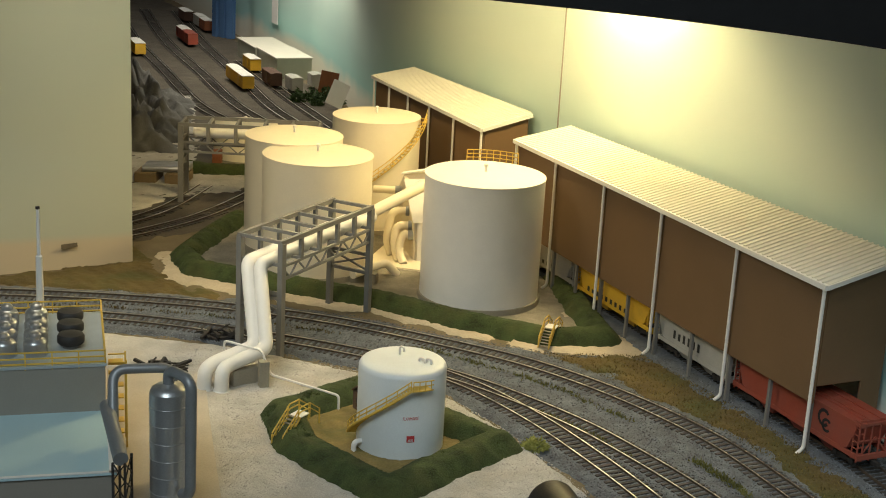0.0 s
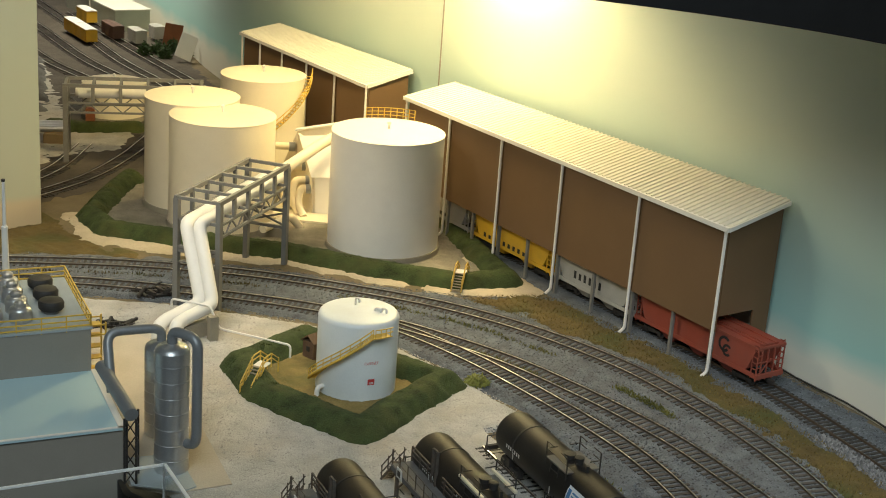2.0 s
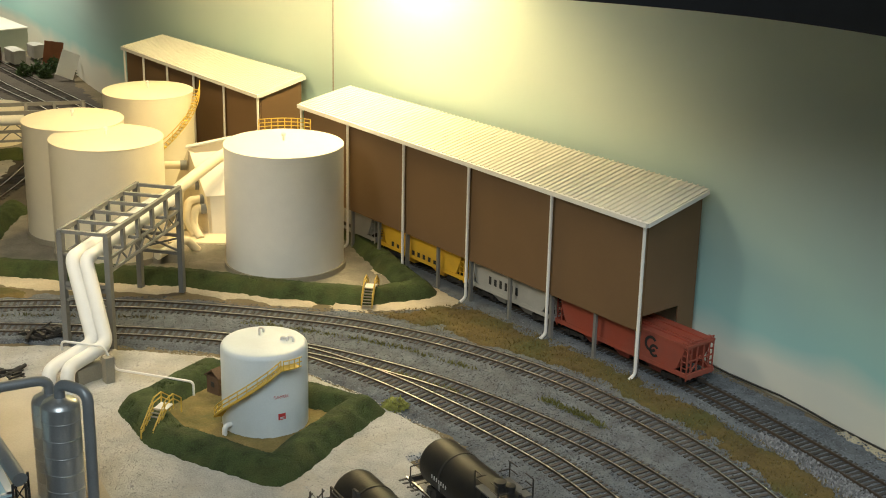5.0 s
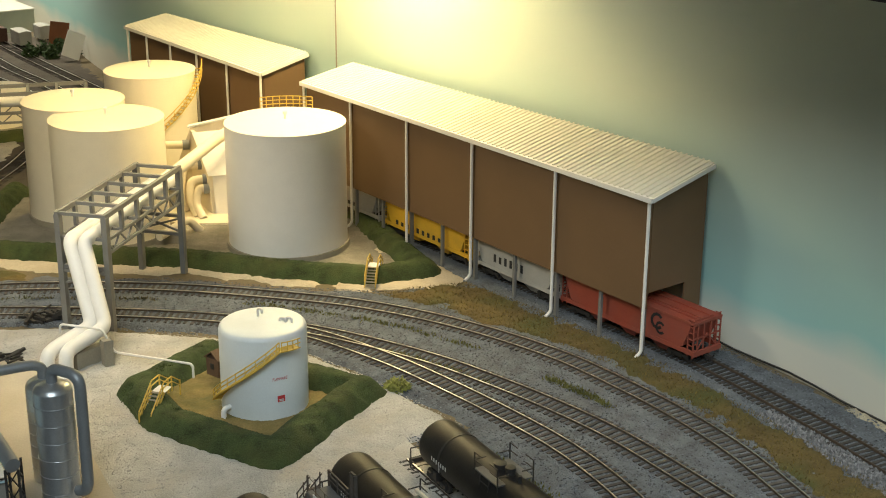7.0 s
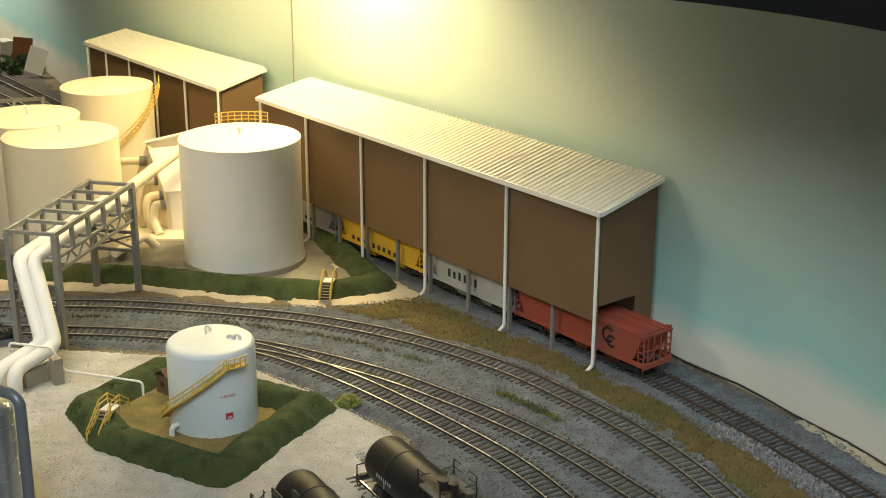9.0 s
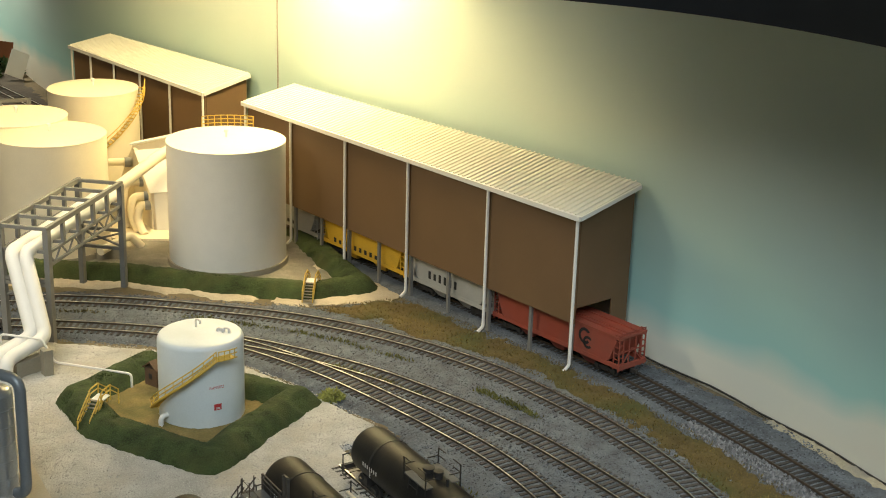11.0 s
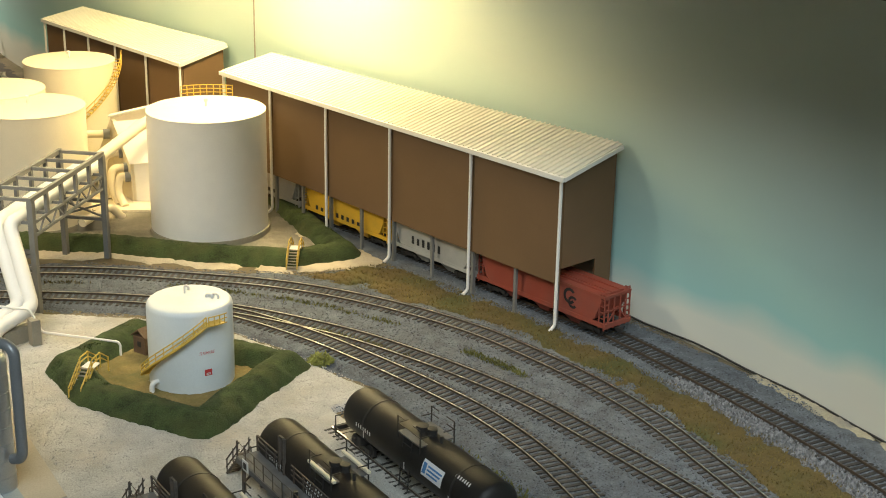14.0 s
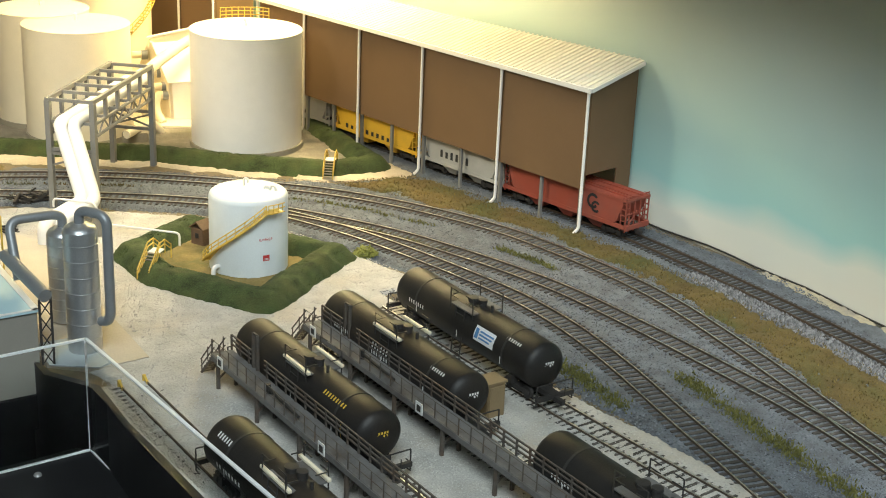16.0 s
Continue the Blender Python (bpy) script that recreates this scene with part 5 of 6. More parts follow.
for k, (x, y, z) in enumerate(((-0.015, 0.004, 0.052), (-0.008, -0.008, 0.039), (-0.036, 0.030, 0.067), (-0.006, -0.014, 0.030))):
    part("flange", tube(bmesh.new(), [(x, y, z), (x - 0.007, y - 0.002, z)], 0.0056, 16), DUCT, fh, "dark grey pipe flange", True)
    bm = bmesh.new()
    end = {0: [(x - 0.022, y - 0.006, z), (x - 0.026, y - 0.010, 0.018), (x - 0.018, y - 0.016, 0.003)], 1: [(x - 0.020, y - 0.006, z), (x - 0.020, y - 0.012, 0.018), (x - 0.010, y - 0.022, 0.003)],
           2: [(x - 0.020, y - 0.002, z), (x - 0.032, y - 0.002, z - 0.001)], 3: [(x - 0.013, y - 0.004, z + 0.001), (x - 0.014, y - 0.012, 0.014), (x - 0.004, y - 0.024, 0.003)]}[k]
    tube(bm, rounded([(x - 0.006, y - 0.001, z)] + end, 0.010), 0.0044, 14)
    part("pipe", bm, CREAM, fh, "curved cream pipe", True)
pipe([(-0.108, 1.360, 0.016), (-0.078, 1.405, 0.018), (-0.066, 1.412, 0.003)], 0.0045, 0.007, "short cream pipe elbow entering the ground", CREAM)
bm = bmesh.new()
box(bm, (-0.014, -0.006, 0), (0.014, 0.006, 0.0125), None, 0.0006)
ob = tagged(part("pipe_support", bm, CONCRETE), "tan block under the pipe rack", "support")
ob.matrix_basis = pose(-0.098, 1.377, 0.002, 0, 0, -6)

# ---- grass banks ----
BANK = [(-0.101, 0.957), (-0.123, 1.014), (-0.066, 1.080), (0.050, 0.986), (-0.026, 0.889)]
bank_near = mound("grass_bank", BANK, 0.0215, 0.0160, TURF, "dark green grassed bank enclosing the product tank", "bank", True, seed=21)
patch("straw_floor", [(-0.101, 0.959), (-0.119, 1.013), (-0.067, 1.074), (0.046, 0.985), (-0.025, 0.894)], 0.0047, STRAW, "straw-coloured ground inside the grass bank", "ground cover", seed=22, kind="stuff")
BIG_BANK = [(0.108, 1.435), (0.128, 1.335), (0.147, 1.252), (0.095, 1.240), (0.01, 1.272), (-0.08, 1.318), (-0.18, 1.347), (-0.275, 1.378), (-0.300, 1.43), (-0.290, 1.50), (-0.272, 1.585)]
bank_far = mound("grass_bank", BIG_BANK, 0.0185, 0.0145, TURF, "long dark green grassed bank round the storage tanks", "bank", seed=31)
mound("grass_bank", [(-0.40, 1.83), (-0.36, 1.815), (-0.29, 1.83)], 0.02, 0.014, TURF, "small green bank by the far tank", "bank", seed=33)


def bank_stair(p, angle, n, label, rise=0.0021, run=0.0024):
    t = thing("bank_stair", label, "stair", pose(p[0], p[1], 0.0022, 0, 0, angle), "yellow stairs over the banks")
    w = 0.0052
    for k in range(n):
        bm = bmesh.new()
        box(bm, (k * run, -w, rise * (k + 1) - 0.0005), (k * run + run * 0.9, w, rise * (k + 1)))
        part("tread", bm, CONCRETE, t)
    bm = bmesh.new()
    for y in (-w, w):
        bar(bm, (-0.001, y, 0), (n * run, y, n * rise), 0.0008, 0.0018)
        for off in (0.0045, 0.0085):
            bar(bm, (0, y, off + rise), (n * run, y, off + n * rise), 0.0008)
            bar(bm, (n * run, y, off + n * rise), (n * run + 0.012, y, off + n * rise), 0.0008)
        for k in range(0, n + 1, 2):
            bar(bm, (k * run, y, k * rise), (k * run, y, k * rise + 0.0098), 0.0009)
        bar(bm, (n * run + 0.012, y, n * rise - 0.004), (n * run + 0.012, y, n * rise + 0.0088), 0.0009)
        e, z = n * run + 0.012, n * rise
        for off in (0.0045, 0.0085):
            bar(bm, (e, y, z + off), (e + 0.013, y, z + off - 0.009), 0.0008)
        bar(bm, (e + 0.013, y, max(z - 0.013, 0.001)), (e + 0.013, y, z), 0.0009)
    part("railing", bm, YELLOW, t, "yellow stair railing")
    bm = bmesh.new()
    box(bm, (n * run, -w, n * rise - 0.0006), (n * run + 0.012, w, n * rise))
    part("landing", bm, WHITE, t)
    return t


bank_stair((-0.117, 0.957), 62, 9, "yellow-railed stair climbing the product tank bank")
bank_stair((0.089, 1.218), 72, 7, "yellow-railed stair climbing the storage tank bank")
bm = bmesh.new()
sh = thing("small_shed", "small brown wooden shed with a pitched roof inside the bank", "shed", pose(-0.060, 1.038, 0.003, 0, 0, 40))
box(bm, (-0.006, -0.007, 0), (0.006, 0.007, 0.017))
part("wall_box", bm, WOOD, sh)
bm = bmesh.new()
for s in (-1, 1):
    bar(bm, (0, s * 0.0040, 0.0203), (0, s * 0.0041, 0.0203), 0.001)
prof = [(-0.0085, 0.0162), (0, 0.0225), (0.0085, 0.0162), (0.0085, 0.0172), (0, 0.0238), (-0.0085, 0.0172)]
rows = [[bm.verts.new((x, y, z)) for y, z in prof] for x in (-0.0072, 0.0072)]
bm.faces.new(rows[0]), bm.faces.new(rows[1])
for i in range(6):
    bm.faces.new((rows[0][i], rows[0][(i + 1) % 6], rows[1][(i + 1) % 6], rows[1][i]))
part("roof", bm, WOOD, sh)
part("window", box(bmesh.new(), (-0.0064, -0.002, 0.008), (-0.0059, 0.002, 0.0125)), DARK, sh, "dark small window")

# ---- process unit: slab, silos, ducts, buildings ----
SLAB_ANGLE = 16.5
slab = tagged(plan_slab("concrete_slab", [(-0.123, 0.803), (-0.158, 0.790), (-0.196, 0.806), (-0.206, 0.835), (-0.36, 1.07), (-0.235, 1.10), (-0.195, 1.06), (-0.158, 0.925)], -0.004, 0.0045, PADTAN), "tan concrete pad edge under the silos", "slab", kind="structure")
tagged(plan_slab("concrete_pad", [(-0.148, 0.797), (-0.158, 0.789), (-0.194, 0.799), (-0.204, 0.838), (-0.165, 0.848)], 0.0045, 0.0056, SLAB), "pale blue-grey concrete pad under the silos", "slab", kind="structure")


def silo(c, h, r, label):
    t = thing("silo", label, "silo", pose(c[0], c[1], 0.0056), "twin silver silos")
    part("shell", lathe(bmesh.new(), [(0, 0), (r, 0), (r, 0.03), (r, 0.06), (r, h - 0.005), (r * 0.985, h - 0.0032)], 48), SILVER, t, "silver steel shell", True)
    part("top_dome", lathe(bmesh.new(), [(r * 0.985, h - 0.0032), (r * 0.9, h - 0.001), (r * 0.7, h + 0.0006), (r * 0.3, h + 0.0022), (0.0032, h + 0.0024), (0.0032, h + 0.004), (0, h + 0.004)], 48), SILVER, t, "", True)
    for k in range(7):
        z = 0.010 + (h - 0.016) * k / 6.6
        part("band", lathe(bmesh.new(), [(r * 0.99, z), (r * 1.03, z + 0.0001), (r * 1.03, z + 0.0007), (r * 0.99, z + 0.0008)], 48), SILVER, t, "", True)
    return t


silo((-0.1677, 0.824), 0.0965, 0.0125, "silver banded steel silo on the concrete pad")
silo((-0.1797, 0.8834), 0.0735, 0.0125, "silver banded steel silo standing behind its twin")
d1 = part("duct", tube(bmesh.new(), rounded([(-0.1797, 0.8834, 0.0790), (-0.1797, 0.8834, 0.0915), (-0.2185, 0.872, 0.0915), (-0.213, 0.852, 0.052)], 0.010, 8), 0.0036, 16), DUCT, None, "", True)
tagged(d1, "dark grey bent duct from a silo top to the transfer pipe", "duct", "grey ducts")
d1 = part("duct", tube(bmesh.new(), rounded([(-0.1677, 0.824, 0.1025), (-0.1677, 0.824, 0.1140), (-0.149, 0.808, 0.1140), (-0.149, 0.806, 0.034), (-0.156, 0.813, 0.031)], 0.009, 8), 0.0037, 16), DUCT, None, "", True)
tagged(d1, "dark grey bent duct running down beside a silo", "duct", "grey ducts")
tr = thing("transfer_pipe", "grey inclined transfer pipe on a black trestle", "pipe", Matrix())
part("drum", tube(bmesh.new(), [(-0.222, 0.868, 0.066), (-0.194, 0.803, 0.0575)], 0.0050, 20), DUCT, tr, "", True)
for x, y in ((-0.1985, 0.800), (-0.1905, 0.800), (-0.1985, 0.816), (-0.1905, 0.816)):
    part("trestle_leg", bar(bmesh.new(), (x, y, 0.0056), (x, y, 0.056), 0.0015), DARK, tr, "black trestle leg")
for k in range(4):
    z0, z1 = 0.0056 + 0.0125 * k, 0.0056 + 0.0125 * (k + 1)
    for (xa, ya), (xb, yb) in (((-0.1985, 0.800), (-0.1905, 0.800)), ((-0.1905, 0.800), (-0.1905, 0.816))):
        for lo, hi in ((z0, z1), (z1, z0)):
            part("trestle_brace", bar(bmesh.new(), (xa, ya, lo), (xb, yb, hi), 0.0008), DARK, tr)


def slab_frame(x, y, angle):
    return pose(x, y, 0.0, 0, 0, angle)


# low building with a pale roof: its corner at the right front
bl = thing("process_building", "low taupe process building with a pale blue flat roof", "building", pose(-0.2005, 0.811, -0.0220, 0, 0, 17.5))
part("wall_block", box(bmesh.new(), (-0.19, 0.0, 0), (0.0, 0.1015, 0.0645), None, 0.0004), TAUPE, bl)
part("roof", box(bmesh.new(), (-0.192, -0.002, 0.0645), (0.0015, 0.1035, 0.0665), None, 0.0004), PALEROOF, bl, "pale blue roof")
bm = bmesh.new()
box(bm, (-0.0035, -0.002, 0.0665), (0.0015, 0.1035, 0.0672))
box(bm, (-0.192, -0.002, 0.0665), (0.0015, 0.0005, 0.0672))
part("roof_edge", bm, WHITE, bl, "white roof edge trim")

# cooling building with railing, fans and mast
cb = thing("cooling_building", "tall taupe cooling building with yellow roof railing and fans", "building", pose(-0.2345, 0.908, 0.0046, 0, 0, 18))
H = 0.0765
part("wall_block", box(bmesh.new(), (-0.20, 0.0, 0), (0.0, 0.112, H - 0.002), None, 0.0004), TAUPE, cb)
part("roof", box(bmesh.new(), (-0.202, -0.001, H - 0.002), (0.001, 0.113, H)), SLAB, cb, "grey flat roof deck")
for p, q in (((-0.202, 0.0), (0.0, 0.0)), ((0.0, 0.0), (0.0, 0.112)), ((-0.202, 0.112), (0.0, 0.112))):
    bm = bmesh.new()
    p, q = Vector(p), Vector(q)
    n = max(3, int((q - p).length / 0.018))
    for k in range(n + 1):
        c = p + (q - p) * k / n
        bar(bm, (c.x, c.y, H - 0.003), (c.x, c.y, H + 0.010), 0.0009)
    for z in (-0.001, 0.0015, 0.0055, 0.010):
        bar(bm, (p.x, p.y, H + z), (q.x, q.y, H + z), 0.0010)
    part("railing", bm, YELLOW, cb, "yellow roof railing")
for k in range(3):
    c = (-0.0235, 0.036 + 0.026 * k)
    bm = bmesh.new()
    lathe(bm, [(0, 0), (0.006, 0), (0.006, 0.003), (0, 0.003)], 20, (c[0], c[1], H))
    fan = part("fan_base", bm, GREY, cb)
    bm = bmesh.new()
    lathe(bm, [(0, 0.003), (0.0085, 0.003), (0.0098, 0.0045), (0.0100, 0.0085), (0.0088, 0.0105), (0.004, 0.0115), (0, 0.0118)], 28, (c[0], c[1], H))
    part("fan_hood", bm, DARK, cb, "black rubbery fan hood", True)
for row in range(2):
    for k in range(4):
        c = (-0.0485 - 0.0215 * row, 0.024 + 0.022 * k)
        bm = bmesh.new()
        lathe(bm, [(0, 0), (0.0085, 0), (0.0085, 0.009), (0.0075, 0.011), (0.0045, 0.0125), (0.0045, 0.015), (0.0030, 0.0165), (0, 0.0168)], 28, (c[0], c[1], H))
        part("exhaust_cowl", bm, SILVER, cb, "silver exhaust cowl", True)
bm = bmesh.new()
tube(bm, [(-0.046, 0.118, 0.0), (-0.046, 0.118, 0.09), (-0.046, 0.118, 0.122), (-0.046, 0.118, 0.123), (-0.046, 0.118, 0.160)], 0.002, 10, True, [0.0034, 0.0030, 0.0026, 0.0016, 0.0012])
part("mast", bm, WHITE, cb, "white tapering mast", True)
bm = bmesh.new()
tube(bm, [(-0.046, 0.118, 0.160), (-0.046, 0.118, 0.162)], 0.0016, 8)
part("mast_cap", bm, DARK, cb)
# outside stair tower of the cooling building
bm = bmesh.new()
for k in range(7):
    bar(bm, (0.003, 0.030 + 0.001 * k, 0.010 + 0.009 * k), (0.014, 0.030 + 0.001 * k, 0.010 + 0.009 * k), 0.008, 0.0008)
for y in (0.022, 0.040):
    bar(bm, (0.0155, y, 0.0), (0.0155, y, 0.07), 0.0012)
    bar(bm, (0.003, y, 0.068), (0.0155, y, 0.068), 0.001)
    bar(bm, (0.003, y, 0.060), (0.0155, y, 0.060), 0.001)
part("side_ladder", bm, YELLOW, cb, "yellow side ladder and landing")

# ---- clear guard panels at the board edge ----
gd = thing("acrylic_guard", "clear acrylic guard panels standing along the board edge", "guard")
for p, q in (((-0.168, 0.765), (-0.62, 0.605)), ((-0.168, 0.765), (-0.035, 0.43))):
    bm = bmesh.new()
    bar(bm, (p[0], p[1], -0.0045), (q[0], q[1], -0.0045), 0.0025, 0.086)
    pn = part("panel", bm, ACRYLIC, gd, "clear acrylic panel")
    bm = bmesh.new()
    bar(bm, (p[0], p[1], 0.0391), (q[0], q[1], 0.0391), 0.0024, 0.0012)
    bar(bm, (p[0], p[1], -0.0478), (q[0], q[1], -0.0478), 0.0024, 0.0012)
    part("panel_edge", bm, FROST, pn, "pale frosted panel edge")
bm = bmesh.new()
bar(bm, (-0.168, 0.765, -0.047), (-0.168, 0.765, 0.0385), 0.0026)
part("corner_edge", bm, FROST, gd, "pale frosted corner joint")
for x, y in ((-0.205, 0.735), (-0.137, 0.67)):
    bm = bmesh.new()
    lathe(bm, [(0, 0), (0.003, 0), (0.0022, 0.0015), (0, 0.002)], 12, (x, y, -0.0483))
    part("screw", bm, SILVER, gd, "small bright screw", True)
tagged(plan_slab("ledge", [(-0.9, 0.30), (-0.66, 0.60), (-0.168, 0.774), (-0.03, 0.42), (-0.3, 0.30)], -0.12, -0.0486, BLACKBOARD), "black ledge outside the board edge", "ledge", kind="structure")
tagged(plan_slab("bracket", [(-0.39, 0.749), (-0.2025, 0.808), (-0.229, 0.894), (-0.415, 0.835)], -0.05, -0.0222, BLACKBOARD), "black bracket under the process building", "bracket", kind="structure")


# ---- distant yard ----
def far_track(line, label):
    return track(line, label, "tracks of the distant yard", z=0.0012)


far_track([(-0.50, 1.39), (-0.415, 1.455), (-0.362, 1.515), (-0.318, 1.59), (-0.285, 1.69), (-0.262, 1.80)], "dark track curving away behind the tanks")
far_track([(-0.53, 1.43), (-0.45, 1.485), (-0.40, 1.54), (-0.365, 1.62), (-0.345, 1.74)], "second dark track behind the tanks")
far_track([(-0.20, 1.95), (-0.27, 2.12), (-0.36, 2.30), (-0.47, 2.58), (-0.62, 2.95), (-0.80, 3.45)], "dark yard track leading far away")
far_track([(-0.24, 1.95), (-0.32, 2.12), (-0.42, 2.30), (-0.54, 2.58), (-0.70, 2.95), (-0.88, 3.45)], "dark yard track leading far away")
far_track([(-0.29, 1.95), (-0.38, 2.12), (-0.48, 2.28), (-0.61, 2.58), (-0.78, 2.98), (-0.95, 3.45)], "dark yard track leading far away")
far_track([(-0.17, 2.02), (-0.23, 2.15), (-0.32, 2.34), (-0.40, 2.52), (-0.50, 2.75)], "dark yard track beside the pale building")


def box_car(p, d, length, mat, label, roof=WHITE):
    d = Vector(d).normalized()
    m = Matrix(((d.x, -d.y, 0, p[0]), (d.y, d.x, 0, p[1]), (0, 0, 1, 0.0012), (0, 0, 0, 1))) @ Matrix.Diagonal((0.8, 0.60, 0.62, 1))
    t = thing("box_car", label, "freight car", m, "box cars in the distant yard")
    L = length / 1.6
    length = 2 * L
    bm = bmesh.new()
    box(bm, (-L, -0.0175, 0.011), (L, 0.0175, 0.046))
    body = part("body", bm, mat, t)
    for k in range(9):
        x = -L + 0.004 + (length - 0.008) * k / 8
        for s in (-1, 1):
            part("side_rib", box(bmesh.new(), (x - 0.0006, s * 0.0175 - 0.0006, 0.012), (x + 0.0006, s * 0.0175 + 0.0006, 0.045)), mat, body)
    bm = bmesh.new()
    prof = [(-0.018, 0.0455), (-0.018, 0.0465), (0, 0.049), (0.018, 0.0465), (0.018, 0.0455)]
    rows = [[bm.verts.new((x, y, z)) for y, z in prof] for x in (-L - 0.001, L + 0.001)]
    bm.faces.new(rows[0]), bm.faces.new(rows[1])
    for i in range(5):
        bm.faces.new((rows[0][i], rows[0][(i + 1) % 5], rows[1][(i + 1) % 5], rows[1][i]))
    part("roof", bm, roof, t, "pale roof")
    for s in (-1, 1):
        part("side_door", box(bmesh.new(), (-0.013, s * 0.0182 - 0.0006, 0.0125), (0.013, s * 0.0182 + 0.0006, 0.044)), mat, t)
    for e in (-1, 1):
        truck(t, e * (L - 0.022))
    return t


FD = (-0.42, 0.907)
box_car((-0.435, 2.455), FD, 0.064, YELCAR, "yellow box car with a pale roof in the distant yard")
box_car((-0.463, 2.516), FD, 0.064, YELCAR, "yellow box car coupled behind its twin")
box_car((-0.458, 2.648), FD, 0.062, YELCAR, "yellow box car standing beside the pale building")
box_car((-0.393, 2.500), FD, 0.066, BROWNCAR, "dark brown box car beside the pale building", BROWNCAR)
box_car((-0.345, 2.455), FD, 0.046, GREYCAR, "grey covered car beside the pale building", GREYCAR)
box_car((-0.313, 2.500), FD, 0.034, GREYCAR, "low grey car beside the pale building", GREYCAR)
box_car((-0.642, 2.922), FD, 0.064, REDCAR, "red box car in the distant yard", REDCAR)
box_car((-0.670, 2.985), FD, 0.064, REDCAR, "red box car coupled in the distant yard")
box_car((-0.655, 3.140), FD, 0.060, RUST, "orange box car far along the yard")
box_car((-0.683, 3.202), FD, 0.060, GREYCAR, "pale box car coupled to the orange one")
box_car((-0.735, 3.280), FD, 0.072, BROWNCAR, "dark box car far along the yard")
box_car((-0.711, 2.760), FD, 0.072, YELCAR, "yellow box car behind the divider board")

wb = thing("warehouse", "pale warehouse with a flat white roof against the backdrop", "building", pose(-0.396, 2.571, 0, 0, 0, 116.2))
PALEWALL = material("pale_green_wall", (0.50, 0.52, 0.42), 0.7, vary=0.08)
part("wall_block", box(bmesh.new(), (0, -0.068, 0), (0.135, 0, 0.0405)), PALEWALL, wb)
part("roof", box(bmesh.new(), (-0.002, -0.070, 0.0405), (0.135, 0.002, 0.0425)), ROOFW, wb, "white flat roof")
part("wall_block", box(bmesh.new(), (0.1365, -0.068, 0), (0.272, 0.003, 0.0395)), PALEWALL, wb)
part("roof", box(bmesh.new(), (0.1360, -0.070, 0.0395), (0.274, 0.005, 0.0412)), ROOFW, wb, "white flat roof")
wb2 = thing("warehouse", "tan warehouse far along the yard", "building", pose(-0.60, 3.28, 0, 0, 0, 112))
part("wall_block", box(bmesh.new(), (0, -0.10, 0), (0.40, 0, 0.05)), TANBOX, wb2)
part("roof", box(bmesh.new(), (-0.003, -0.103, 0.05), (0.403, 0.003, 0.053)), ROOFW, wb2, "pale flat roof")
BLUE = material("blue_cloth", (0.07, 0.16, 0.36), 0.9, vary=0.3, scale=15)
bm = bmesh.new()
rows = [[bm.verts.new((-0.575 - 0.05 * k / 8 + 0.004 * math.sin(k * 2.2), 3.045 + 0.03 * k / 8 + 0.006 * math.cos(k * 2.2), z)) for k in range(9)] for z in (0.002, 0.5)]
back = [[bm.verts.new((v.co.x + 0.003, v.co.y + 0.006, v.co.z)) for v in r] for r in rows]
for a, b in ((rows[0], rows[1]), (back[1], back[0])):
    for k in range(8):
        bm.faces.new((a[k], a[k + 1], b[k + 1], b[k]))
tagged(part("curtain", bm, BLUE, smooth=True), "blue cloth curtain hanging at the far end of the yard", "curtain")
for p, size, lean, roll, mat, lab in (((-0.256, 2.316), (0.030, 0.0016, 0.044), -22, 24, PAPER, "white paper card leaning near the backdrop"), ((-0.283, 2.428), (0.032, 0.0016, 0.042), -8, 10, RUST, "rust-brown card standing near the backdrop")):
    ob = tagged(part("card", box(bmesh.new(), (-size[0] / 2, 0, 0), (size[0] / 2, size[1], size[2])), mat), lab, "card")
    ob.matrix_basis = pose(p[0], p[1], 0.002 + 0.5 * size[0] * math.sin(radians(roll)), lean, roll, 12)
ob = tagged(part("notice", box(bmesh.new(), (-0.02, 0, 0), (0.02, 0.001, 0.075)), PAPER), "paper notice pinned to the backdrop wall", "notice")
ob.matrix_basis = pose(-0.4535, 2.875, 0.065, 0, 0, 117.5)


def foliage(name, p, r, h, n, seed, label, category, leaf=0.0035, mat=LEAF, group="", kind=""):
    """A clump of many small leaf blades with gaps."""
    rng = random.Random(seed)
    verts, faces = [], []
    for _ in range(n):
        a, q = rng.uniform(0, 6.28), math.sqrt(rng.random()) * r
        z = h * rng.random() * (1 - (q / r) ** 2 * 0.6)
        c = Vector((p[0] + math.cos(a) * q * rng.uniform(0.8, 1.2), p[1] + math.sin(a) * q, p[2] + z))
        e1 = Vector((rng.uniform(-1, 1), rng.uniform(-1, 1), rng.uniform(-0.3, 1))).normalized() * leaf * rng.uniform(0.6, 1.4)
        e2 = Vector((rng.uniform(-1, 1), rng.uniform(-1, 1), rng.uniform(-0.5, 0.5))).normalized() * leaf * 0.7
        k = len(verts)
        verts += [c - e1 * 0.5, c + e2 * 0.5, c + e1, c - e2 * 0.5]
        faces.append((k, k + 1, k + 2, k + 3))
    me = bpy.data.meshes.new(name)
    me.from_pydata([tuple(v) for v in verts], [], faces)
    me.materials.append(mat)
    return tagged(new(name, me), label, category, group, kind)


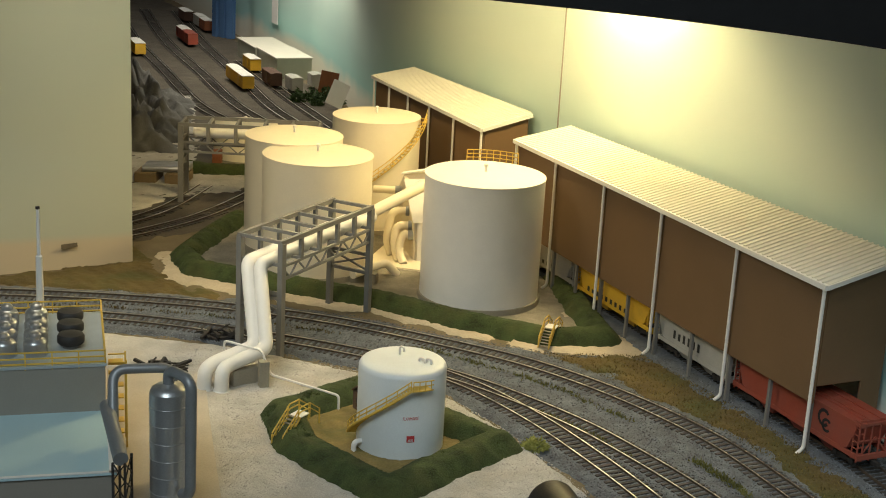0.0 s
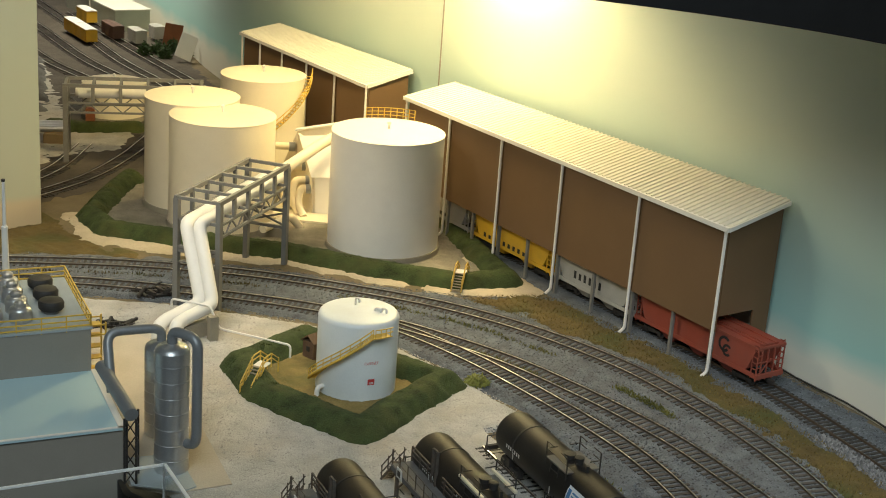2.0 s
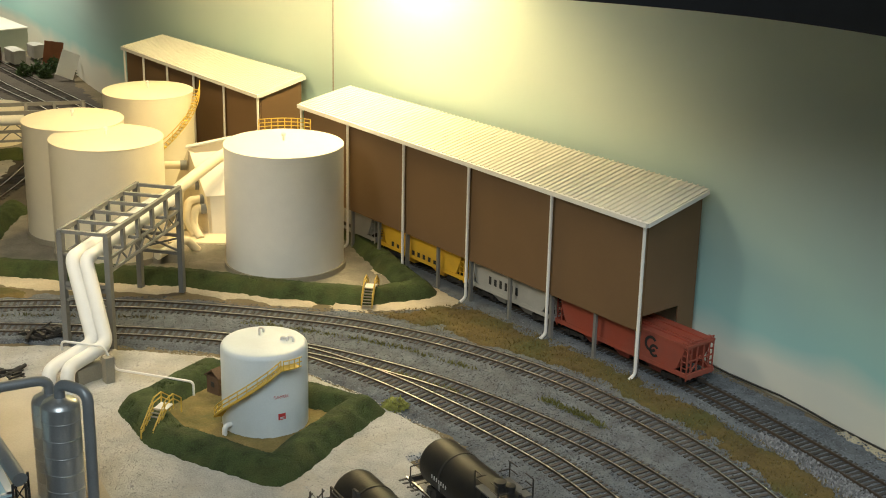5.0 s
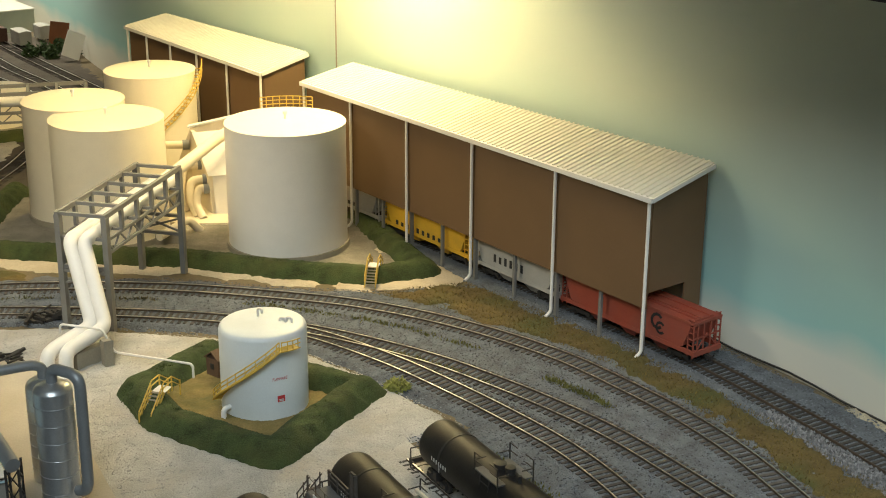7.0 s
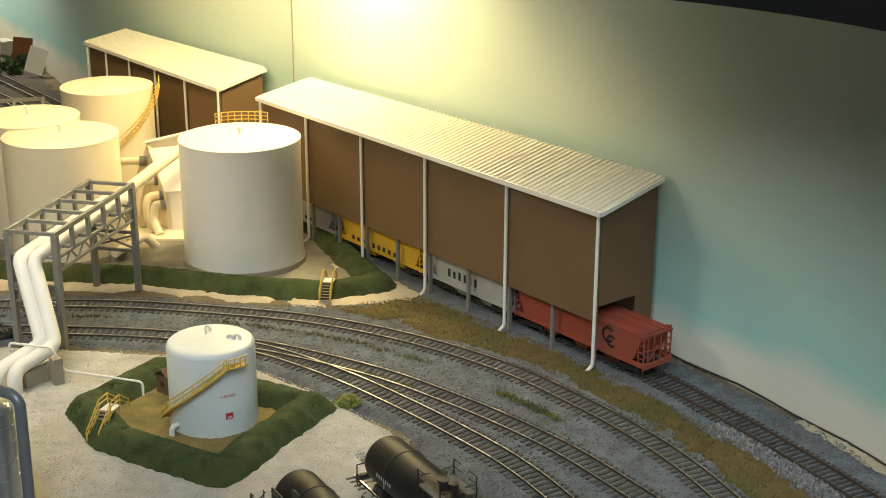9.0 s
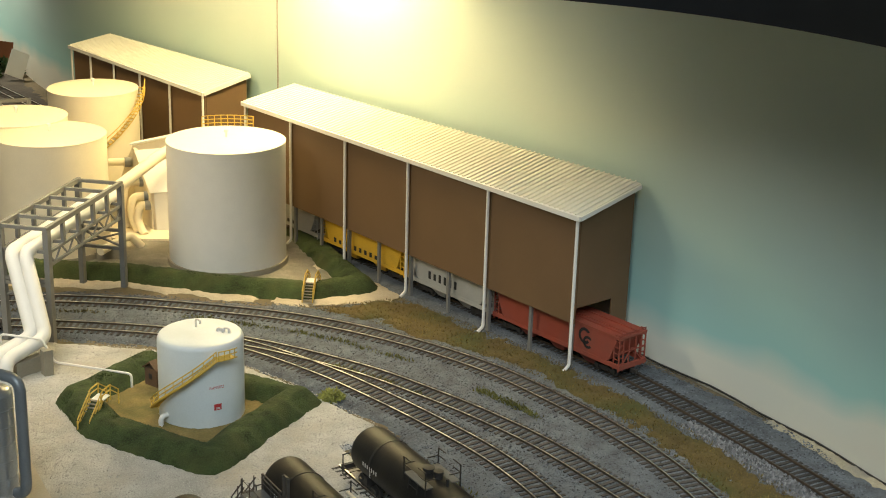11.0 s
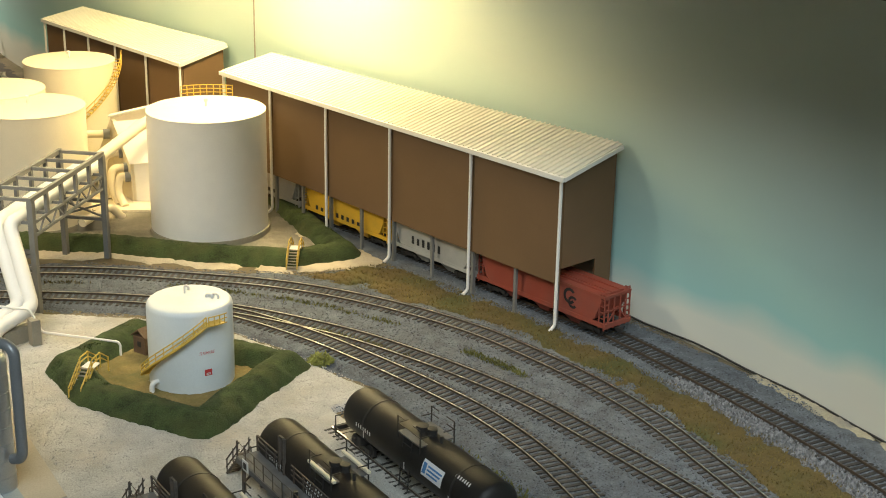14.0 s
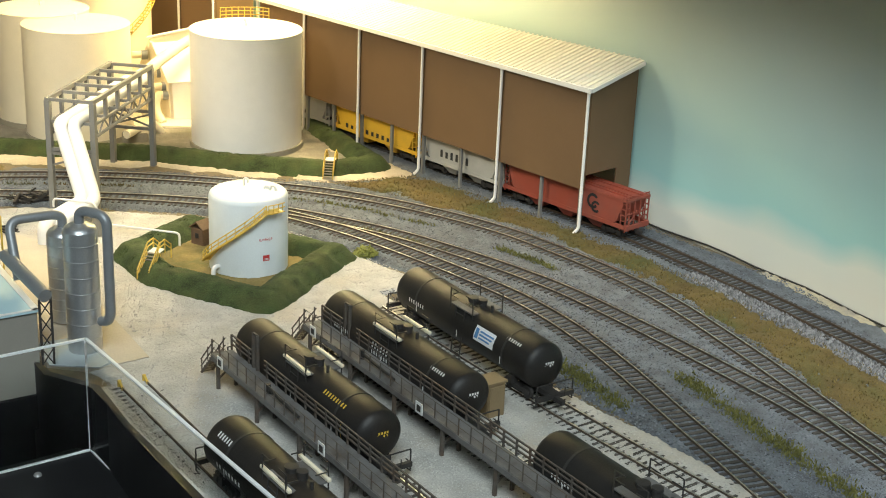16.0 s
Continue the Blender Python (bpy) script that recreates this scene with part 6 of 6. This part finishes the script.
for k, (x, y, r) in enumerate(((-0.335, 2.36, 0.018), (-0.315, 2.385, 0.020), (-0.29, 2.395, 0.019), (-0.265, 2.36, 0.017), (-0.30, 2.345, 0.015))):
    foliage("bush", (x + 0.012, y, 0.001), r * 0.72, 0.025, 220, 40 + k, "dark green leafy bush by the distant cards", "bush", 0.006, LEAF, "bushes by the backdrop")

# rocky cut behind the divider board
x, y = grid((-0.70, 1.90), (-0.40, 2.36), 0.006)
ridge = np.clip(1 - np.abs(x + 0.555 + 0.18 * (y - 2.1)) / 0.11, 0, 1) * np.clip((y - 1.90) / 0.05, 0, 1) * np.clip((2.36 - y) / 0.12, 0, 1)
zz = 0.062 * ridge ** 0.7 * (0.6 + 0.45 * waves(x, y, 0.07, 51)) + 0.014 * np.abs(waves(x, y, 0.03, 52)) * ridge + 0.006 * waves(x, y, 0.013, 53) * ridge - 0.002
tagged(height_sheet("rock_outcrop", x, y, zz, ridge > 0.02, ROCK), "grey craggy rock outcrop with dark clefts", "rock")
patch("pale_ground", [(-0.62, 1.62), (-0.44, 1.60), (-0.38, 1.70), (-0.37, 1.80), (-0.40, 1.95), (-0.50, 2.35), (-0.62, 2.42), (-0.75, 2.3), (-0.72, 1.8)], 0.003, SAND, "pale dusty ground round the rock outcrop", "ground", res=0.006, seed=55)
patch("pale_ground", [(-0.46, 1.535), (-0.40, 1.57), (-0.385, 1.62), (-0.37, 1.68), (-0.30, 1.71), (-0.28, 1.83), (-0.40, 1.80), (-0.46, 1.66)], 0.0032, SAND, "pale dusty ground under the far pipe rack", "ground", res=0.005, seed=56)
ft = storage_tank((-0.325, 1.90), 0.045, 0.052, "low cream tank beyond the far pipe rack")
ob = tagged(part("crate", box(bmesh.new(), (-0.006, -0.006, 0), (0.006, 0.006, 0.02), None, 0.0006), RUST), "small rust-red crate on the far bank", "crate")
ob.matrix_basis = pose(-0.35, 1.83, 0.011)
for k in range(4):
    ob = part("pipe_bundle", tube(bmesh.new(), [(-0.43, 1.742 + 0.009 * k, 0.020), (-0.372, 1.752 + 0.009 * k, 0.020)], 0.0045, 12), SILVER, None, "", True)
    tagged(ob, "silver pipe lying on tan blocks beyond the tanks", "pipe", "silver pipes on blocks")
for x in (-0.425, -0.385):
    ob = tagged(part("block", box(bmesh.new(), (-0.014, -0.022, 0), (0.014, 0.022, 0.0155), None, 0.0008), TANBOX), "tan block under the silver pipes", "block", "tan blocks")
    ob.matrix_basis = pose(x, 1.756, 0.0002)
pipe([(-0.345, 1.675, 0.086), (-0.26, 1.682, 0.086), (-0.20, 1.686, 0.086)], 0.0055, 0.01, "white pipe lying in the far pipe rack")
pipe([(-0.35, 1.688, 0.085), (-0.26, 1.695, 0.085), (-0.20, 1.699, 0.085)], 0.0055, 0.01, "white pipe lying in the far pipe rack")
# Black sheet added beside the far yard in place of the shade behind the divider.
tagged(wall_run("wall_shadow", [(-0.545, 1.40), (-0.62, 2.35), (-0.92, 3.35)], -0.004, 0.78, 0.012, BLACKBOARD, -1), "added black sheet standing in for the shade behind the divider", "wall", kind="structure")

# ---- loose cover: stones, turf fuzz and weeds ----
def scatter(name, spots, size, mat, label, category, blades=False, seed=1, tip=0.35):
    """Tiny stones, or grass blades, on given places; one mesh."""
    rng = np.random.RandomState(seed)
    n = len(spots)
    s = size * rng.uniform(0.5, 1.3, (n, 1))
    if blades:
        base = np.array([(-0.3, 0, 0), (0.3, 0, 0), (0, 0, 1.0)])
        tri = [(0, 1, 2)]
    else:
        base = np.array([(-0.6, -0.4, -0.2), (0.6, -0.35, -0.2), (0.05, 0.65, -0.2), (0, 0, tip)])
        tri = [(0, 1, 3), (1, 2, 3), (2, 0, 3)]
    a = rng.uniform(0, 6.283, n)
    c, si = np.cos(a), np.sin(a)
    verts = np.zeros((n, len(base), 3))
    for k, (bx, by, bz) in enumerate(base):
        verts[:, k, 0] = spots[:, 0] + s[:, 0] * (bx * c - by * si)
        verts[:, k, 1] = spots[:, 1] + s[:, 0] * (bx * si + by * c)
        verts[:, k, 2] = spots[:, 2] + s[:, 0] * bz
    if blades:
        verts[:, 2, :2] += s * rng.uniform(-0.6, 0.6, (n, 2))
    k = len(base)
    faces = [tuple(k * i + q for q in f) for i in range(n) for f in tri]
    me = bpy.data.meshes.new(name)
    me.from_pydata(verts.reshape(-1, 3).tolist(), [], faces)
    me.materials.append(mat)
    return tagged(new(name, me), label, category, kind="stuff")


def spots_in(poly, n, z, seed):
    rng = np.random.RandomState(seed)
    px, py = np.array([p[0] for p in poly]), np.array([p[1] for p in poly])
    x, y = rng.uniform(px.min(), px.max(), n * 3), rng.uniform(py.min(), py.max(), n * 3)
    ok = inside(x, y, poly)
    x, y = x[ok][:n], y[ok][:n]
    return np.stack([x, y, np.full(len(x), z)], 1)


def spots_on(ob_name_line, half, height, n, seed, closed):
    """Places on a bank."""
    rng = np.random.RandomState(seed)
    line = ob_name_line + ([ob_name_line[0]] if closed else [])
    seg = rng.randint(0, len(line) - 1, n)
    t = rng.random_sample(n)
    p = np.array(line)
    c = p[seg] + (p[seg + 1] - p[seg]) * t[:, None]
    off = rng.uniform(-half, half, (n, 2)) * 0.75
    x, y = c[:, 0] + off[:, 0], c[:, 1] + off[:, 1]
    d = near_line(x, y, line)
    s = np.clip((1 - d / half) / 0.75, 0, 1)
    return np.stack([x, y, height * (0.55 * s + 0.45 * np.sin(s * math.pi / 2)) - 0.0006], 1)[d < half * 0.97]


near_ballast = [(0.0, 1.10), (0.06, 1.02), (0.125, 0.92), (0.06, 0.90), (0.11, 0.70), (0.155, 0.58), (0.17, 0.45), (0.46, 0.45), (0.44, 0.85), (0.38, 1.0), (0.30, 1.19), (0.19, 1.21), (0.10, 1.205), (0.0, 1.235), (-0.10, 1.275), (-0.35, 1.30), (-0.45, 1.18), (-0.20, 1.17)]
scatter("ballast_stones", spots_in(near_ballast, 60000, 0.0030, 61), 0.0013, STONE, "loose grey ballast stones between the tracks", "stones", seed=62)
yard_near = [(-0.158, 0.768), (-0.139, 0.700), (-0.104, 0.60), (-0.058, 0.47), (0.25, 0.47), (0.205, 0.60), (0.172, 0.67), (0.075, 0.83), (0.06, 0.90), (0.12, 0.915), (0.06, 1.015), (0.0, 1.09), (-0.09, 1.13), (-0.24, 1.165), (-0.24, 1.11), (-0.18, 1.06), (-0.155, 0.925), (-0.115, 0.80)]
scatter("gravel", spots_in(yard_near, 46000, 0.0037, 63), 0.0010, GRIT, "loose pale gravel of the yard", "gravel", seed=64)
scatter("coarse_rock", np.concatenate([spots_in([(0.362, 0.900), (0.388, 0.825), (0.409, 0.745), (0.427, 0.66), (0.445, 0.55), (0.43, 0.55), (0.407, 0.66), (0.388, 0.745), (0.366, 0.825), (0.346, 0.895)], 4200, 0.0035, 65)]), 0.0026, material("light_coarse_rock", (0.185, 0.185, 0.19), 0.95, vary=0.5, scale=200, bump=0.5, island=0.5),
        "coarse light grey rock along the shoulder of the shed track", "rocks", seed=66, tip=0.7)
scatter("grass_cover", spots_on(BANK, 0.0215, 0.0155, 12000, 67, True), 0.0013, BLADE, "", "", True, 68).parent = bank_near
scatter("grass_cover", spots_on(BIG_BANK, 0.0185, 0.0140, 14000, 69, False), 0.0013, BLADE, "", "", True, 70).parent = bank_far
dry = [(0.085, 1.200), (0.175, 1.118), (0.24, 1.04), (0.282, 0.965), (0.312, 0.88), (0.332, 0.79), (0.345, 0.70), (0.352, 0.60), (0.43, 0.60), (0.405, 0.71), (0.38, 0.80), (0.352, 0.885), (0.322, 0.962), (0.294, 1.025), (0.258, 1.09), (0.222, 1.15), (0.182, 1.212)]
scatter("dry_grass_fuzz", spots_in(dry, 17000, 0.0040, 71), 0.0017, DRYBLADE, "short dry grass tufts between the tracks", "grass", True, 72)


def weed_strip(line, width, n, seed, height=0.004, mat=WEED):
    """An uneven strip of low weeds along a plan line."""
    rng = np.random.RandomState(seed)
    pts = np.array([tuple(p) for p in smooth_line(line, 0.004)])
    at = rng.randint(0, len(pts), n)
    lumps = 0.5 + 0.5 * np.sin(at * 0.37 + seed) * np.sin(at * 0.13 + 2 * seed)
    keep = rng.random_sample(n) < 0.25 + 0.75 * lumps
    c = pts[at][keep] + rng.normal(0, width * 0.4, (keep.sum(), 2))
    spots = np.concatenate([c, 0.0026 + np.abs(rng.normal(0, height * 0.35, (len(c), 1))) * lumps[keep][:, None]], 1)
    return scatter("weeds", spots, 0.0024, mat, "low olive green weeds straggling beside the track", "weeds", True, seed + 1)


weed_strip([(0.150, 0.800), (0.165, 0.765), (0.180, 0.72), (0.197, 0.66)], 0.011, 3200, 81, 0.006)
weed_strip([(0.258, 0.700), (0.270, 0.645), (0.281, 0.585), (0.297, 0.515), (0.305, 0.45)], 0.012, 5200, 82, 0.006)
weed_strip([(0.205, 0.985), (0.222, 0.958), (0.240, 0.925)], 0.006, 900, 83)
weed_strip([(-0.03, 1.195), (0.03, 1.162), (0.10, 1.115), (0.16, 1.055)], 0.005, 900, 84)
weed_strip([(0.06, 1.085), (0.12, 1.03), (0.155, 0.985)], 0.003, 250, 85)
weed_strip([(0.128, 0.868), (0.14, 0.84), (0.15, 0.81)], 0.006, 700, 86)
weed_strip([(-0.42, 1.238), (-0.30, 1.243), (-0.20, 1.235), (-0.10, 1.214)], 0.004, 700, 87, 0.003, DRYTURF)
foliage("grass_tuft", (0.080, 0.990, 0.002), 0.010, 0.009, 420, 88, "light olive grass tuft at the corner of the bank", "grass", 0.003, TUFT)
for p, seed in (((-0.207, 1.188, 0.002), 91), ((-0.241, 1.100, 0.002), 92)):
    rng = random.Random(seed)
    bm = bmesh.new()
    for _ in range(26):
        c = Vector((p[0] + rng.uniform(-0.018, 0.018), p[1] + rng.uniform(-0.010, 0.010), p[2] + rng.uniform(0.001, 0.006)))
        d = Vector((rng.uniform(-1, 1), rng.uniform(-1, 1), rng.uniform(-0.25, 0.25))).normalized() * rng.uniform(0.004, 0.011)
        bar(bm, c - d, c + d, rng.uniform(0.0012, 0.003))
    tagged(part("scrap_pile", bm, DARK), "heap of dark scrap timber and metal on the sand", "scrap heap", "scrap heaps", "stuff")
# chip in the divider board and the crack along the foot of the backdrop
bm = bmesh.new()
bar(bm, (-0.4125, 1.3557, 0.026), (-0.398, 1.3642, 0.027), 0.0005, 0.0045)
tagged(part("paint_chip", bm, EARTH), "brown chip in the divider board paint", "paint chip")
bm = bmesh.new()
foot = [p for p in back_line if 0.5 < p[1] < 1.1]
for k in range(len(foot) - 1):
    (ax, ay), (bx, by) = foot[k], foot[k + 1]
    bar(bm, (ax - 0.0015, ay, 0.003 + 0.0007 * math.sin(k * 1.7)), (bx - 0.0015, by, 0.003 + 0.0007 * math.sin((k + 1) * 1.7)), 0.0016, 0.0010)
tagged(part("backdrop_crack", bm, DARK), "dark gap along the foot of the backdrop", "trim", kind="structure")

# torn plaster edge at the foot of the backdrop
TORN = material("torn_plaster", (0.42, 0.37, 0.26), 0.9, vary=0.3, scale=80, bump=0.6, dirt=(0.20, 0.19, 0.18), dirt_amount=0.8)
mound("plaster_edge", [(0.424, 0.893), (0.436, 0.865), (0.447, 0.825), (0.460, 0.775)], 0.006, 0.0028, TORN, "torn tan plaster edge at the foot of the backdrop", "plaster edge", seed=71, rough=0.0012)
mound("plaster_edge", [(0.464, 0.757), (0.477, 0.70), (0.49, 0.64), (0.51, 0.55)], 0.007, 0.0032, TORN, "torn tan plaster edge at the foot of the backdrop", "plaster edge", seed=72, rough=0.0012)
